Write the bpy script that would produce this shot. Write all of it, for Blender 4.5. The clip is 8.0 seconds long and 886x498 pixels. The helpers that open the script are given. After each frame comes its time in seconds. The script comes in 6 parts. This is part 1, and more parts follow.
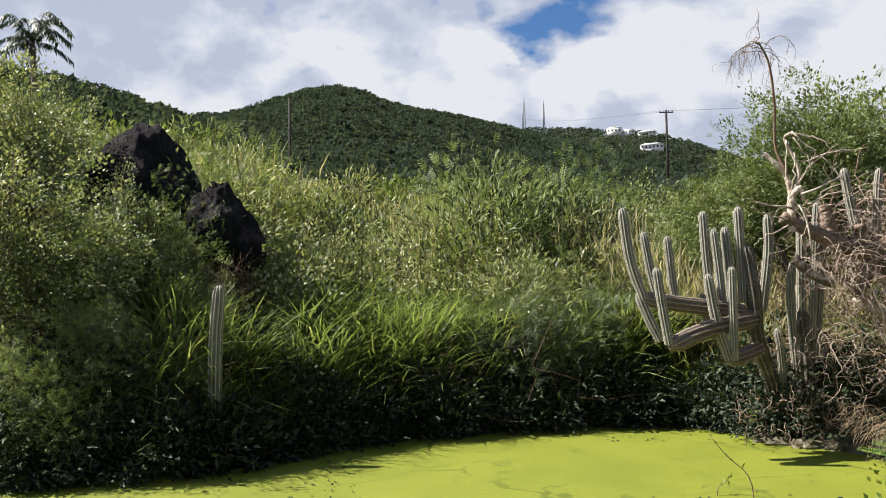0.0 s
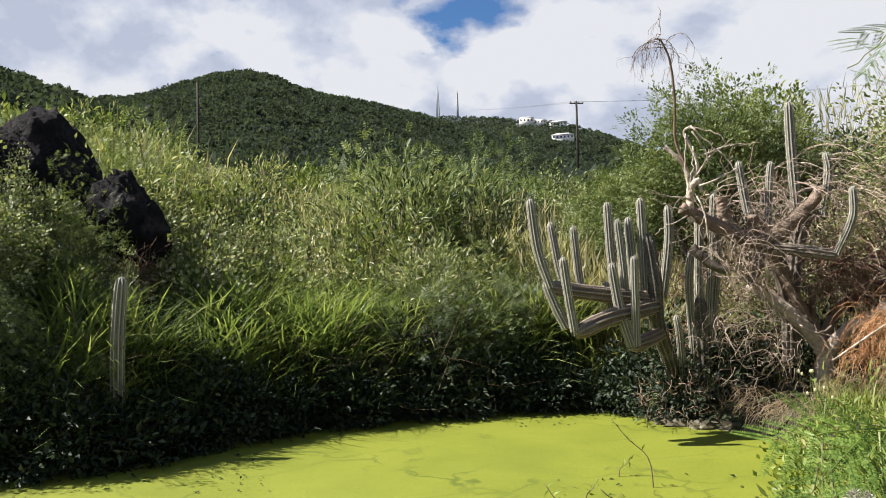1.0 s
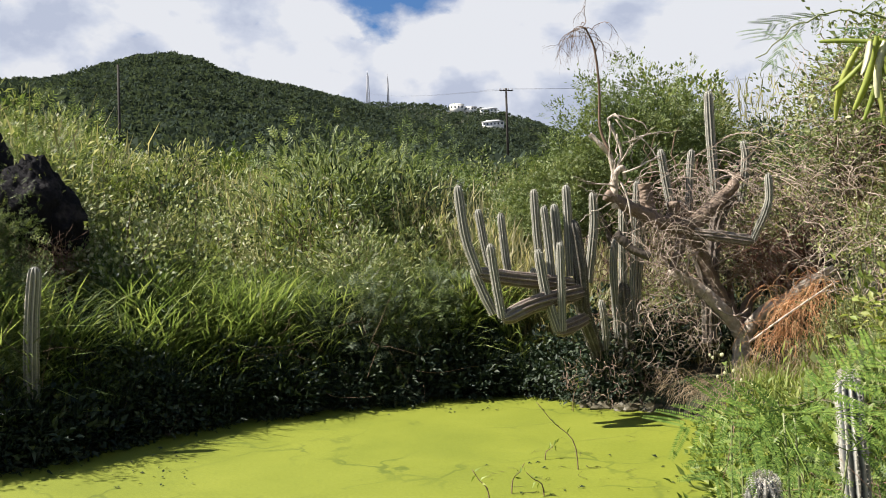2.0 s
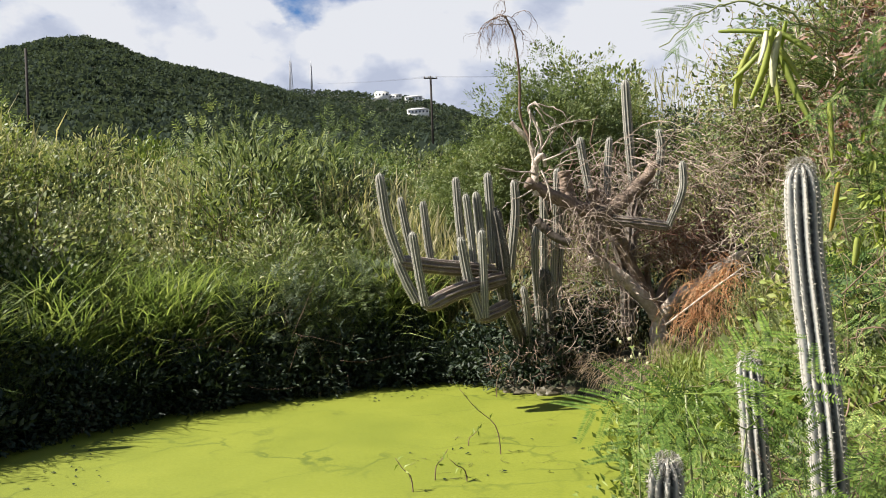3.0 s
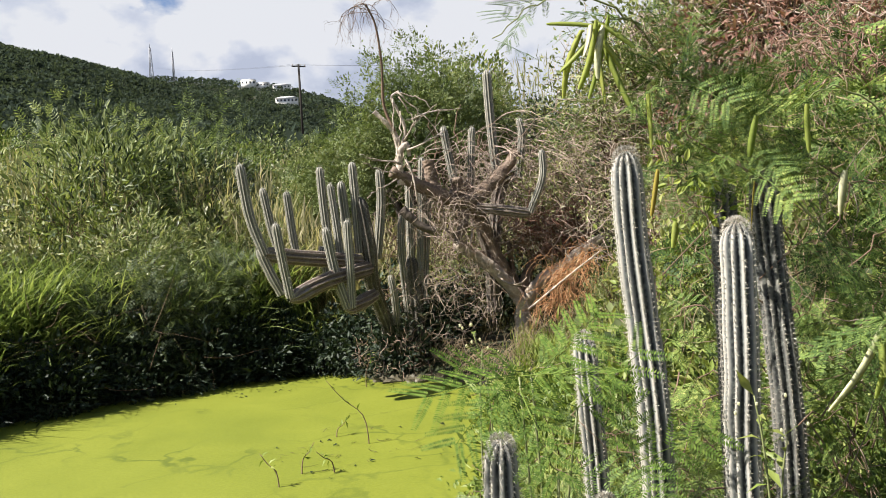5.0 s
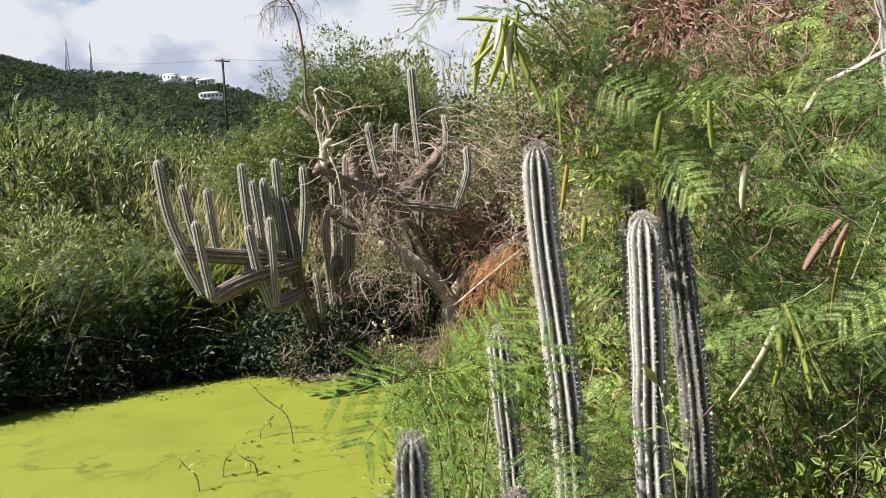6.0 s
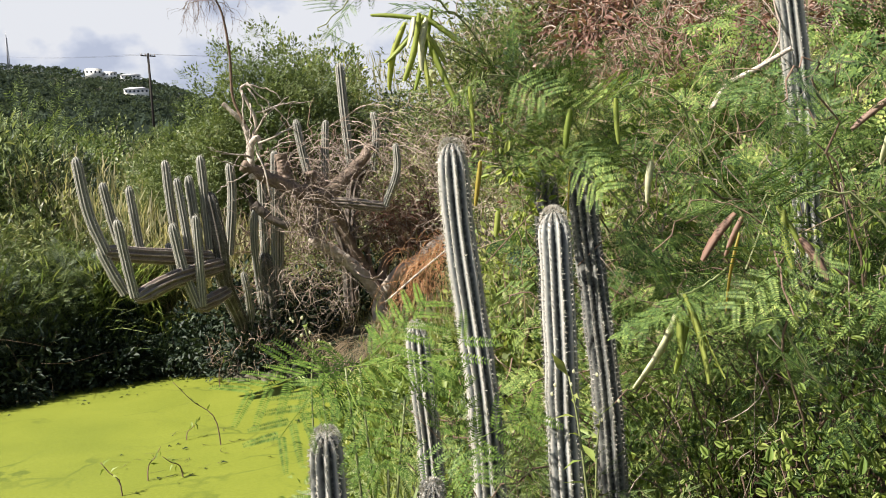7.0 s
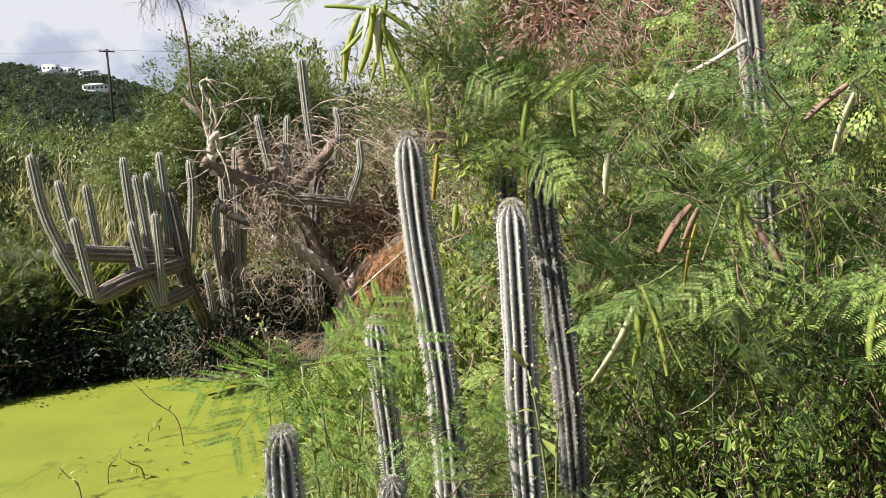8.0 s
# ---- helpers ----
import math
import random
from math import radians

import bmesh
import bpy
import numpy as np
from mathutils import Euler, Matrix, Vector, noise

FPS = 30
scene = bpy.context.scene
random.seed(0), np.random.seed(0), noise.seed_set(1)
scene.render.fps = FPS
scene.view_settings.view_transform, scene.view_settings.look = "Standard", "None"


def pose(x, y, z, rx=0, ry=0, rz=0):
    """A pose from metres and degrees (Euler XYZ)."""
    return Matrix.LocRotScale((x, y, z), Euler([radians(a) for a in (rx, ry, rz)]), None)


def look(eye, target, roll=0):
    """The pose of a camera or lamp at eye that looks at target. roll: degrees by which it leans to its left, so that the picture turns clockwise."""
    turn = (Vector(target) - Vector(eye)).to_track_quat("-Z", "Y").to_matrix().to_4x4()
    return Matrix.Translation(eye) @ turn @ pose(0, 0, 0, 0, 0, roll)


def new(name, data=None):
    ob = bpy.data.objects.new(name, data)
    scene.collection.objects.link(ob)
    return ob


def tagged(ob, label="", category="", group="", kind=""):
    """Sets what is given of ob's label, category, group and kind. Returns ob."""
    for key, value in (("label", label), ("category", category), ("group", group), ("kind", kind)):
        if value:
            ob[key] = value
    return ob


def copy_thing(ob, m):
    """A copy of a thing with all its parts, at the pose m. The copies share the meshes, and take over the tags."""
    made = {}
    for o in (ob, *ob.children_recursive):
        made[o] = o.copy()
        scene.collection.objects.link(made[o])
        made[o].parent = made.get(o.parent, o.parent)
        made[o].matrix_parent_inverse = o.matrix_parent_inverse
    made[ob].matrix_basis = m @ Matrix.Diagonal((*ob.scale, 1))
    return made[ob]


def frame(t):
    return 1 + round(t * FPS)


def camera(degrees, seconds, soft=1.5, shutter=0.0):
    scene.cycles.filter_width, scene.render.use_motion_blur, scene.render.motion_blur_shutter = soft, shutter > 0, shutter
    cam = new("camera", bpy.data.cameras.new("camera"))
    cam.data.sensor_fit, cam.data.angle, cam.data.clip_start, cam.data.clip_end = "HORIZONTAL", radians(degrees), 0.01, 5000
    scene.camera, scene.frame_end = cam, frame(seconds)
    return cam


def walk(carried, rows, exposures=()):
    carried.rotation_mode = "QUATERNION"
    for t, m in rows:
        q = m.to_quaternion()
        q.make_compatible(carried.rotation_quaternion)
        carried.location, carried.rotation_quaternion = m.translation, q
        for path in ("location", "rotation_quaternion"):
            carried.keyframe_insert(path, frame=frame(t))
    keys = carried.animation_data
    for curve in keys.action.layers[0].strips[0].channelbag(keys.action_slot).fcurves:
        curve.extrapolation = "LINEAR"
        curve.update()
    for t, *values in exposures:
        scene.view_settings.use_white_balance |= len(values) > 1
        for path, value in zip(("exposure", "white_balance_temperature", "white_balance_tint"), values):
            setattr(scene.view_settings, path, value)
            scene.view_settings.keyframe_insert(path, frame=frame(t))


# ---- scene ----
cam = camera(56.8, 8.0, 0.95)
PATH = [
    (0, (-0.011, -0.039, 1.58), (0.009, 1.959, 1.673), -1.0),
    (0.5, (0.001, -0.053, 1.589), (0.125, 1.941, 1.666), -1.1),
    (1, (0.022, -0.069, 1.594), (0.25, 1.917, 1.654), -1.3),
    (1.5, (0.044, -0.06, 1.597), (0.353, 1.916, 1.639), -1.5),
    (3, (0.097, -0.045, 1.596), (0.663, 1.874, 1.584), -2.3),
    (3.5, (0.133, -0.044, 1.597), (0.776, 1.85, 1.573), -2.8),
    (4, (0.141, -0.05, 1.592), (0.858, 1.817, 1.558), -3.1),
    (4.5, (0.147, -0.07, 1.594), (0.925, 1.771, 1.551), -3.3),
    (6, (0.213, -0.072, 1.589), (1.215, 1.657, 1.517), -3.8),
    (6.5, (0.216, -0.115, 1.585), (1.282, 1.576, 1.507), -4.0),
    (7, (0.237, -0.11, 1.581), (1.374, 1.533, 1.492), -4.1),
    (7.5, (0.243, -0.123, 1.573), (1.414, 1.495, 1.478), -4.3),
    (8, (0.265, -0.103, 1.576), (1.467, 1.492, 1.47), -4.6),
]
walk(cam, [(t, look(eye, target, roll)) for t, eye, target, roll in PATH])

# ---- world, sun ----
SUN_AZ, SUN_EL = radians(-82), radians(48)      # azimuth from +y towards +x
sun_dir = Vector((math.sin(SUN_AZ) * math.cos(SUN_EL), math.cos(SUN_AZ) * math.cos(SUN_EL), math.sin(SUN_EL)))
sun = new("sun", bpy.data.lights.new("sun", "SUN"))
sun.data.energy, sun.data.angle, sun.data.color = 5.0, radians(0.55), (1.0, 0.95, 0.86)
sun.matrix_world = look(sun_dir * 50, (0, 0, 0))
scene.view_settings.exposure = 1.5


class Nodes:
    """Short hand for building a node tree."""

    def __init__(self, tree):
        self.t = tree
        tree.nodes.clear()

    def n(self, kind, **kw):
        node = self.t.nodes.new(kind)
        for k, v in kw.items():
            if k == "blend_type":
                node.blend_type = v
            elif k == "operation":
                node.operation = v
            elif k == "data_type":
                node.data_type = v
            elif k == "feature":
                node.feature = v
            elif k == "attribute_name":
                node.attribute_name = v
        return node

    def link(self, a, b):
        self.t.links.new(a, b)

    def put(self, sock, v):
        if isinstance(v, bpy.types.NodeSocket):
            self.link(v, sock)
        else:
            sock.default_value = v

    def noise(self, vec, scale, detail=4.0, rough=0.55, distort=0.0):
        k = self.n("ShaderNodeTexNoise")
        self.put(k.inputs["Vector"], vec)
        k.inputs["Scale"].default_value, k.inputs["Detail"].default_value = scale, detail
        k.inputs["Roughness"].default_value, k.inputs["Distortion"].default_value = rough, distort
        return k.outputs["Fac"]

    def ramp(self, fac, stops):
        k = self.n("ShaderNodeValToRGB")
        self.put(k.inputs["Fac"], fac)
        el = k.color_ramp.elements
        while len(el) < len(stops):
            el.new(0.5)
        for e, (p, c) in zip(el, stops):
            e.position = p
            e.color = (*c, 1) if len(c) == 3 else c
        return k.outputs["Color"]

    def math(self, op, a, b=0.0, clamp=False):
        k = self.n("ShaderNodeMath", operation=op)
        k.use_clamp = clamp
        self.put(k.inputs[0], a)
        self.put(k.inputs[1], b)
        return k.outputs[0]

    def span(self, v, a, b, c=0.0, d=1.0):
        k = self.n("ShaderNodeMapRange")
        self.put(k.inputs["Value"], v)
        for name, val in (("From Min", a), ("From Max", b), ("To Min", c), ("To Max", d)):
            k.inputs[name].default_value = val
        return k.outputs[0]

    def mix(self, fac, a, b, mode="MIX"):
        k = self.n("ShaderNodeMix", data_type="RGBA")
        k.blend_type = mode
        self.put(k.inputs["Factor"], fac)
        self.put(k.inputs["A"] if False else k.inputs[6], (*a, 1) if isinstance(a, tuple) and len(a) == 3 else a)
        self.put(k.inputs[7], (*b, 1) if isinstance(b, tuple) and len(b) == 3 else b)
        return k.outputs[2]

    def bump(self, height, strength, dist):
        k = self.n("ShaderNodeBump")
        k.inputs["Strength"].default_value, k.inputs["Distance"].default_value = strength, dist
        self.put(k.inputs["Height"], height)
        return k.outputs["Normal"]


world = bpy.data.worlds.new("sky")
world.use_nodes = True
scene.world = world
W = Nodes(world.node_tree)
tc = W.n("ShaderNodeTexCoord").outputs["Generated"]
sky = W.n("ShaderNodeTexSky")
sky.sky_type, sky.sun_disc = "NISHITA", False
sky.sun_elevation, sky.sun_rotation = SUN_EL, SUN_AZ
sky.air_density, sky.dust_density, sky.ozone_density = 1.0, 0.6, 2.0
sep = W.n("ShaderNodeSeparateXYZ")
W.link(tc, sep.inputs[0])
# cumulus field, lit from the sun's side
def cloud_field(offset):
    shift = W.n("ShaderNodeVectorMath", operation="ADD")
    W.link(tc, shift.inputs[0])
    shift.inputs[1].default_value = offset
    tall = W.n("ShaderNodeVectorMath", operation="MULTIPLY")
    W.link(shift.outputs[0], tall.inputs[0])
    tall.inputs[1].default_value = (1.0, 1.0, 1.5)
    big = W.noise(tall.outputs[0], 3.3, 9.0, 0.5, 0.25)
    return W.math("ADD", big, W.math("MULTIPLY", W.noise(tall.outputs[0], 9.0, 6.0, 0.55, 0.1), 0.26))


SEED = Vector((2.37, 0.61, 1.15))
here = cloud_field(SEED)
sunward = cloud_field(SEED + sun_dir * 0.07)
thin = W.math("SUBTRACT", here, W.span(sep.outputs["Z"], 0.36, 0.6, 0.0, 0.2))
low_bank = W.math("ADD", thin, W.span(sep.outputs["Z"], 0.26, 0.17, 0.0, 0.14))
cloud = W.span(low_bank, 0.475, 0.535)
lit = W.math("ADD", W.math("MULTIPLY", W.math("SUBTRACT", here, sunward), 4.2), 0.5)
lit = W.math("SUBTRACT", lit, W.math("MULTIPLY", W.span(here, 0.65, 0.85), 0.2))
tone = W.ramp(lit, [(0.22, (2.9, 3.2, 4.0)), (0.42, (3.7, 3.95, 4.6)), (0.6, (4.6, 4.7, 5.0))])
deep = W.mix(1.0, sky.outputs["Color"], (0.34, 0.5, 0.68), "MULTIPLY")
col = W.mix(cloud, deep, tone)
bg = W.n("ShaderNodeBackground")
W.link(col, bg.inputs["Color"])
bg.inputs["Strength"].default_value = 0.061
W.link(bg.outputs[0], W.n("ShaderNodeOutputWorld").inputs["Surface"])


# ---- materials ----
def material(name):
    m = bpy.data.materials.new(name)
    m.use_nodes = True
    k = Nodes(m.node_tree)
    b = k.n("ShaderNodeBsdfPrincipled")
    out = k.n("ShaderNodeOutputMaterial")
    k.link(b.outputs[0], out.inputs["Surface"])
    return m, k, b, out


def leaf_material(name, stops, rough=0.45, through_light=0.4, patch=0.35, spec=0.4, drift=1.7):
    """Foliage: colour by leaf, drifting slowly over the plant, with light passing through the blade."""
    m, k, b, out = material(name)
    rnd = k.n("ShaderNodeNewGeometry").outputs["Random Per Island"]
    ob = k.n("ShaderNodeObjectInfo").outputs["Random"]
    pos = k.n("ShaderNodeNewGeometry").outputs["Position"]
    f = k.math("ADD", k.math("MULTIPLY", rnd, 1 - patch), k.math("MULTIPLY", k.span(k.noise(pos, drift, 3), 0.3, 0.7), patch))
    f = k.math("ADD", f, k.math("MULTIPLY", k.math("SUBTRACT", ob, 0.5), 0.35), True)
    c = k.ramp(f, stops)
    c = k.mix(1.0, c, (0.72, 0.72, 0.86), "MULTIPLY")
    c = k.mix(k.span(k.noise(pos, 90, 2), 0.4, 0.7, 0.0, 0.35), c, k.mix(1.0, c, (0.6, 0.62, 0.5), "MULTIPLY"))
    k.link(c, b.inputs["Base Color"])
    b.inputs["Roughness"].default_value = rough
    b.inputs["Specular IOR Level"].default_value = spec
    tr = k.n("ShaderNodeBsdfTranslucent")
    k.link(k.mix(1.0, c, (1.2, 1.2, 0.7), "MULTIPLY"), tr.inputs["Color"])
    mx = k.n("ShaderNodeMixShader")
    mx.inputs[0].default_value = through_light
    k.link(b.outputs[0], mx.inputs[1])
    k.link(tr.outputs[0], mx.inputs[2])
    k.link(mx.outputs[0], out.inputs["Surface"])
    return m


def wood_material(name, dark, light, scale=14.0, rough=0.85, bump=0.6):
    m, k, b, out = material(name)
    tex = k.n("ShaderNodeTexCoord").outputs["Object"]
    g = k.noise(tex, scale, 8, 0.65, 0.6)
    big = k.noise(tex, scale * 0.17, 3)
    rnd = k.n("ShaderNodeNewGeometry").outputs["Random Per Island"]
    f = k.math("ADD", k.math("MULTIPLY", g, 0.55), k.math("MULTIPLY", big, 0.25))
    f = k.math("ADD", f, k.math("MULTIPLY", rnd, 0.2))
    k.link(k.ramp(f, [(0.3, dark), (0.68, light)]), b.inputs["Base Color"])
    b.inputs["Roughness"].default_value = rough
    b.inputs["Specular IOR Level"].default_value = 0.25
    k.link(k.bump(g, bump, 0.02), b.inputs["Normal"])
    return m


M_BROAD = leaf_material("broad_leaf", [(0.0, (0.049, 0.084, 0.0196)), (0.45, (0.14, 0.203, 0.042)), (0.8, (0.28, 0.329, 0.0728)), (1.0, (0.476, 0.462, 0.168))], 0.48, 0.28, 0.35, 0.3)
# the deep shade of the bank is put into this leaf colour
M_BANKSHADE = leaf_material("bank_leaf", [(0.0, (0.008, 0.017, 0.009)), (0.5, (0.023, 0.041, 0.018)), (0.85, (0.055, 0.078, 0.034)), (1.0, (0.14, 0.17, 0.085))], 0.55, 0.15, 0.25, 0.25)
M_OLIVE = leaf_material("olive_leaf", [(0.0, (0.05, 0.075, 0.024)), (0.45, (0.27, 0.31, 0.105)), (0.8, (0.47, 0.47, 0.2)), (1.0, (0.72, 0.69, 0.44))], 0.55, 0.3, 0.25, 0.25)
M_SHRUB = leaf_material("shrub_leaf", [(0.0, (0.035, 0.06, 0.022)), (0.42, (0.22, 0.275, 0.095)), (0.8, (0.45, 0.48, 0.19)), (1.0, (0.74, 0.73, 0.5))], 0.5, 0.26, 0.25, 0.3)
M_FEATHER = leaf_material("feathery_leaf", [(0.0, (0.035, 0.06, 0.02)), (0.5, (0.19, 0.255, 0.075)), (1.0, (0.42, 0.47, 0.17))], 0.55, 0.32, 0.4, 0.25)
M_NEARFEATHER = leaf_material("deep_green_feathery_leaf", [(0.0, (0.01, 0.026, 0.008)), (0.4, (0.085, 0.145, 0.033)), (0.8, (0.27, 0.36, 0.08)), (1.0, (0.56, 0.58, 0.16))], 0.55, 0.2, 0.5, 0.15, 5.0)
M_SEEDLING = leaf_material("dark_green_feathery_leaf", [(0.0, (0.03, 0.06, 0.01)), (0.6, (0.11, 0.19, 0.028)), (1.0, (0.25, 0.34, 0.06))], 0.55, 0.25, 0.35, 0.15)
M_GREYFEATHER = leaf_material("grey_green_feathery_leaf", [(0.0, (0.03, 0.045, 0.022)), (0.5, (0.13, 0.17, 0.085)), (1.0, (0.3, 0.34, 0.19))], 0.55, 0.26, 0.35, 0.25)
M_TREE = leaf_material("tree_leaf", [(0.0, (0.072, 0.108, 0.0336)), (0.5, (0.192, 0.246, 0.0744)), (1.0, (0.384, 0.408, 0.156))], 0.5, 0.3, 0.6, 0.3)
M_DARKTREE = leaf_material("dark_tree_leaf", [(0.0, (0.035, 0.052, 0.026)), (0.5, (0.09, 0.12, 0.06)), (1.0, (0.22, 0.25, 0.15))], 0.45, 0.25, 0.4, 0.4)
M_PODPALE = leaf_material("ripe_pod", [(0.0, (0.62, 0.62, 0.28)), (1.0, (0.85, 0.82, 0.5))], 0.4, 0.35, 0.2)
M_CREEPER = leaf_material("creeper_leaf", [(0.0, (0.035, 0.07, 0.015)), (0.35, (0.16, 0.25, 0.045)), (0.7, (0.35, 0.45, 0.085)), (1.0, (0.56, 0.6, 0.17))], 0.45, 0.38, 0.45, 0.35)
M_PODYELLOW = leaf_material("yellow_pod", [(0.0, (0.34, 0.3, 0.05)), (0.6, (0.5, 0.4, 0.07)), (1.0, (0.46, 0.3, 0.08))], 0.5, 0.4, 0.2, 0.25)
M_HERB = leaf_material("herb_leaf", [(0.0, (0.12, 0.19, 0.03)), (0.6, (0.27, 0.34, 0.065)), (1.0, (0.46, 0.46, 0.14))], 0.5, 0.38, 0.35, 0.35)
M_POD = leaf_material("green_pod", [(0.0, (0.24, 0.34, 0.05)), (0.5, (0.42, 0.5, 0.1)), (0.85, (0.58, 0.6, 0.14)), (1.0, (0.74, 0.74, 0.34))], 0.45, 0.5, 0.2, 0.3)
M_PODDRY = leaf_material("dry_pod", [(0.0, (0.15, 0.08, 0.05)), (0.6, (0.33, 0.2, 0.125)), (1.0, (0.52, 0.4, 0.28))], 0.6, 0.2, 0.2, 0.2)
M_GRASS = leaf_material("guinea_grass", [(0.0, (0.04, 0.07, 0.018)), (0.5, (0.22, 0.3, 0.08)), (0.9, (0.46, 0.52, 0.17)), (1.0, (0.66, 0.62, 0.32))], 0.45, 0.45, 0.35, 0.4)
M_GOLD = leaf_material("dry_grass", [(0.0, (0.08, 0.1, 0.035)), (0.4, (0.36, 0.34, 0.15)), (0.8, (0.62, 0.54, 0.3)), (1.0, (0.8, 0.7, 0.46))], 0.55, 0.4, 0.35, 0.2)
M_STRAW = leaf_material("dead_straw", [(0.0, (0.408, 0.18, 0.066)), (0.6, (0.792, 0.408, 0.168)), (1.0, (0.82, 0.66, 0.36))], 0.6, 0.25, 0.3)
M_TAN = leaf_material("tan_straw", [(0.0, (0.26, 0.19, 0.1)), (0.6, (0.5, 0.38, 0.22)), (1.0, (0.66, 0.55, 0.36))], 0.6, 0.3, 0.3, 0.2)
M_RED = leaf_material("dead_leaf", [(0.0, (0.12, 0.05, 0.032)), (0.5, (0.28, 0.135, 0.082)), (1.0, (0.5, 0.34, 0.23))], 0.6, 0.25, 0.4)
# bluish distance haze is mixed into this leaf colour
M_FAR = leaf_material("far_wood", [(0.0, (0.03, 0.044, 0.032)), (0.5, (0.062, 0.083, 0.052)), (1.0, (0.115, 0.138, 0.082))], 1.0, 0.35, 0.85, 0.0, 0.3)
M_PALM = leaf_material("palm_leaf", [(0.0, (0.03, 0.05, 0.016)), (1.0, (0.07, 0.1, 0.035))], 0.4, 0.25)
M_STEM = leaf_material("green_stem", [(0.0, (0.168, 0.21, 0.056)), (1.0, (0.308, 0.322, 0.126))], 0.5, 0.1)
M_TWIG = wood_material("grey_twig", (0.103, 0.0747, 0.0575), (0.483, 0.385, 0.316), 20)
M_BROWNTWIG = wood_material("brown_twig", (0.06, 0.036, 0.0256), (0.216, 0.144, 0.104), 20)
M_BARK = wood_material("pale_bark", (0.17, 0.13, 0.105), (0.62, 0.53, 0.45), 22, 0.9, 1.0)
M_GREYBARK = wood_material("grey_brown_bark", (0.055, 0.039, 0.03), (0.27, 0.2, 0.155), 24, 0.9, 1.0)
M_GREYTWIG = wood_material("pinkish_twig", (0.1, 0.065, 0.052), (0.42, 0.3, 0.24), 20)
M_DARKBARK = wood_material("dark_bark", (0.028, 0.024, 0.02), (0.112, 0.088, 0.072), 12)
M_POLE = wood_material("pole_wood", (0.0144, 0.0125, 0.0106), (0.036, 0.0298, 0.025), 3)


def cactus_material(name, groove_shade, face, crest, wide=False):
    """Waxy stem: shade of the grooves put into the colour, paler felted rib crests, grey scars and a browner foot."""
    m, k, b, out = material(name)
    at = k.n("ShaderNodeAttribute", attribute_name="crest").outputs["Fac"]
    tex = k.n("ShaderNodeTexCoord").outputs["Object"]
    c = k.ramp(at, [(0.0, groove_shade), (0.2, groove_shade), (0.5, face), (0.92, crest)] if wide else [(0.0, groove_shade), (0.28, face), (0.75, face), (0.97, crest)])
    scar = k.span(k.noise(tex, 9, 6, 0.65), 0.5, 0.72)
    c = k.mix(k.math("MULTIPLY", scar, 0.5), c, (0.222, 0.2146, 0.185))
    c = k.mix(k.span(k.noise(tex, 120, 3), 0.45, 0.75, 0.0, 0.4), c, (0.296, 0.3108, 0.2738))
    k.link(c, b.inputs["Base Color"])
    b.inputs["Roughness"].default_value = 0.55
    b.inputs["Specular IOR Level"].default_value = 0.35
    k.link(k.bump(k.noise(tex, 60, 5), 0.3, 0.004), b.inputs["Normal"])
    return m


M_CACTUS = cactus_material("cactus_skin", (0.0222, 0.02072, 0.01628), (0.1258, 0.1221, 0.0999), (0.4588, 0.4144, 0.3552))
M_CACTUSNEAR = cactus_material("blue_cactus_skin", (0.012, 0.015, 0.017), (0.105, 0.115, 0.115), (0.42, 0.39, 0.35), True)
# copy of the blue skin with the rear columns' shade darkened in
M_CACTUSSHADE = cactus_material("weathered_cactus_skin", (0.008, 0.009, 0.01), (0.042, 0.045, 0.045), (0.15, 0.14, 0.125), True)
M_OLDCACTUS = cactus_material("old_cactus_skin", (0.034, 0.0238, 0.0187), (0.102, 0.07225, 0.0578), (0.255, 0.1955, 0.1615))
M_DARKTRUNK = cactus_material("corky_cactus_skin", (0.01, 0.009, 0.008), (0.035, 0.028, 0.022), (0.09, 0.072, 0.056))
m, k, b, out = material("spine")
rnd = k.n("ShaderNodeNewGeometry").outputs["Random Per Island"]
k.link(k.ramp(rnd, [(0.0, (0.222, 0.185, 0.1332)), (0.5, (0.407, 0.37, 0.3108)), (1.0, (0.5328, 0.518, 0.4662))]), b.inputs["Base Color"])
b.inputs["Roughness"].default_value = 0.6
M_SPINE = m

m, k, b, out = material("duckweed_mat")
pos = k.n("ShaderNodeNewGeometry").outputs["Position"]
warp = k.n("ShaderNodeVectorMath", operation="ADD")
wn = k.n("ShaderNodeTexNoise")
k.link(pos, wn.inputs["Vector"])
wn.inputs["Scale"].default_value, wn.inputs["Detail"].default_value = 1.6, 4
sc = k.n("ShaderNodeVectorMath", operation="SCALE")
k.link(wn.outputs["Color"], sc.inputs[0])
sc.inputs["Scale"].default_value = 0.9
k.link(pos, warp.inputs[0])
k.link(sc.outputs[0], warp.inputs[1])
vor = k.n("ShaderNodeTexVoronoi", feature="DISTANCE_TO_EDGE")
vor.inputs["Scale"].default_value = 1.15
k.link(warp.outputs[0], vor.inputs["Vector"])
crack = k.span(vor.outputs["Distance"], 0.008, 0.032, 1.0, 0.0)
crack = k.math("MULTIPLY", crack, k.span(k.noise(pos, 0.9, 3), 0.46, 0.62))
grain = k.noise(pos, 42, 5, 0.75)
patch = k.noise(pos, 1.1, 6, 0.6, 0.5)
c = k.ramp(k.math("ADD", k.math("MULTIPLY", grain, 0.6), k.math("MULTIPLY", patch, 0.4)), [(0.32, (0.0936, 0.1152, 0.01008)), (0.5, (0.1332, 0.1526, 0.0144)), (0.68, (0.1728, 0.1872, 0.0216))])
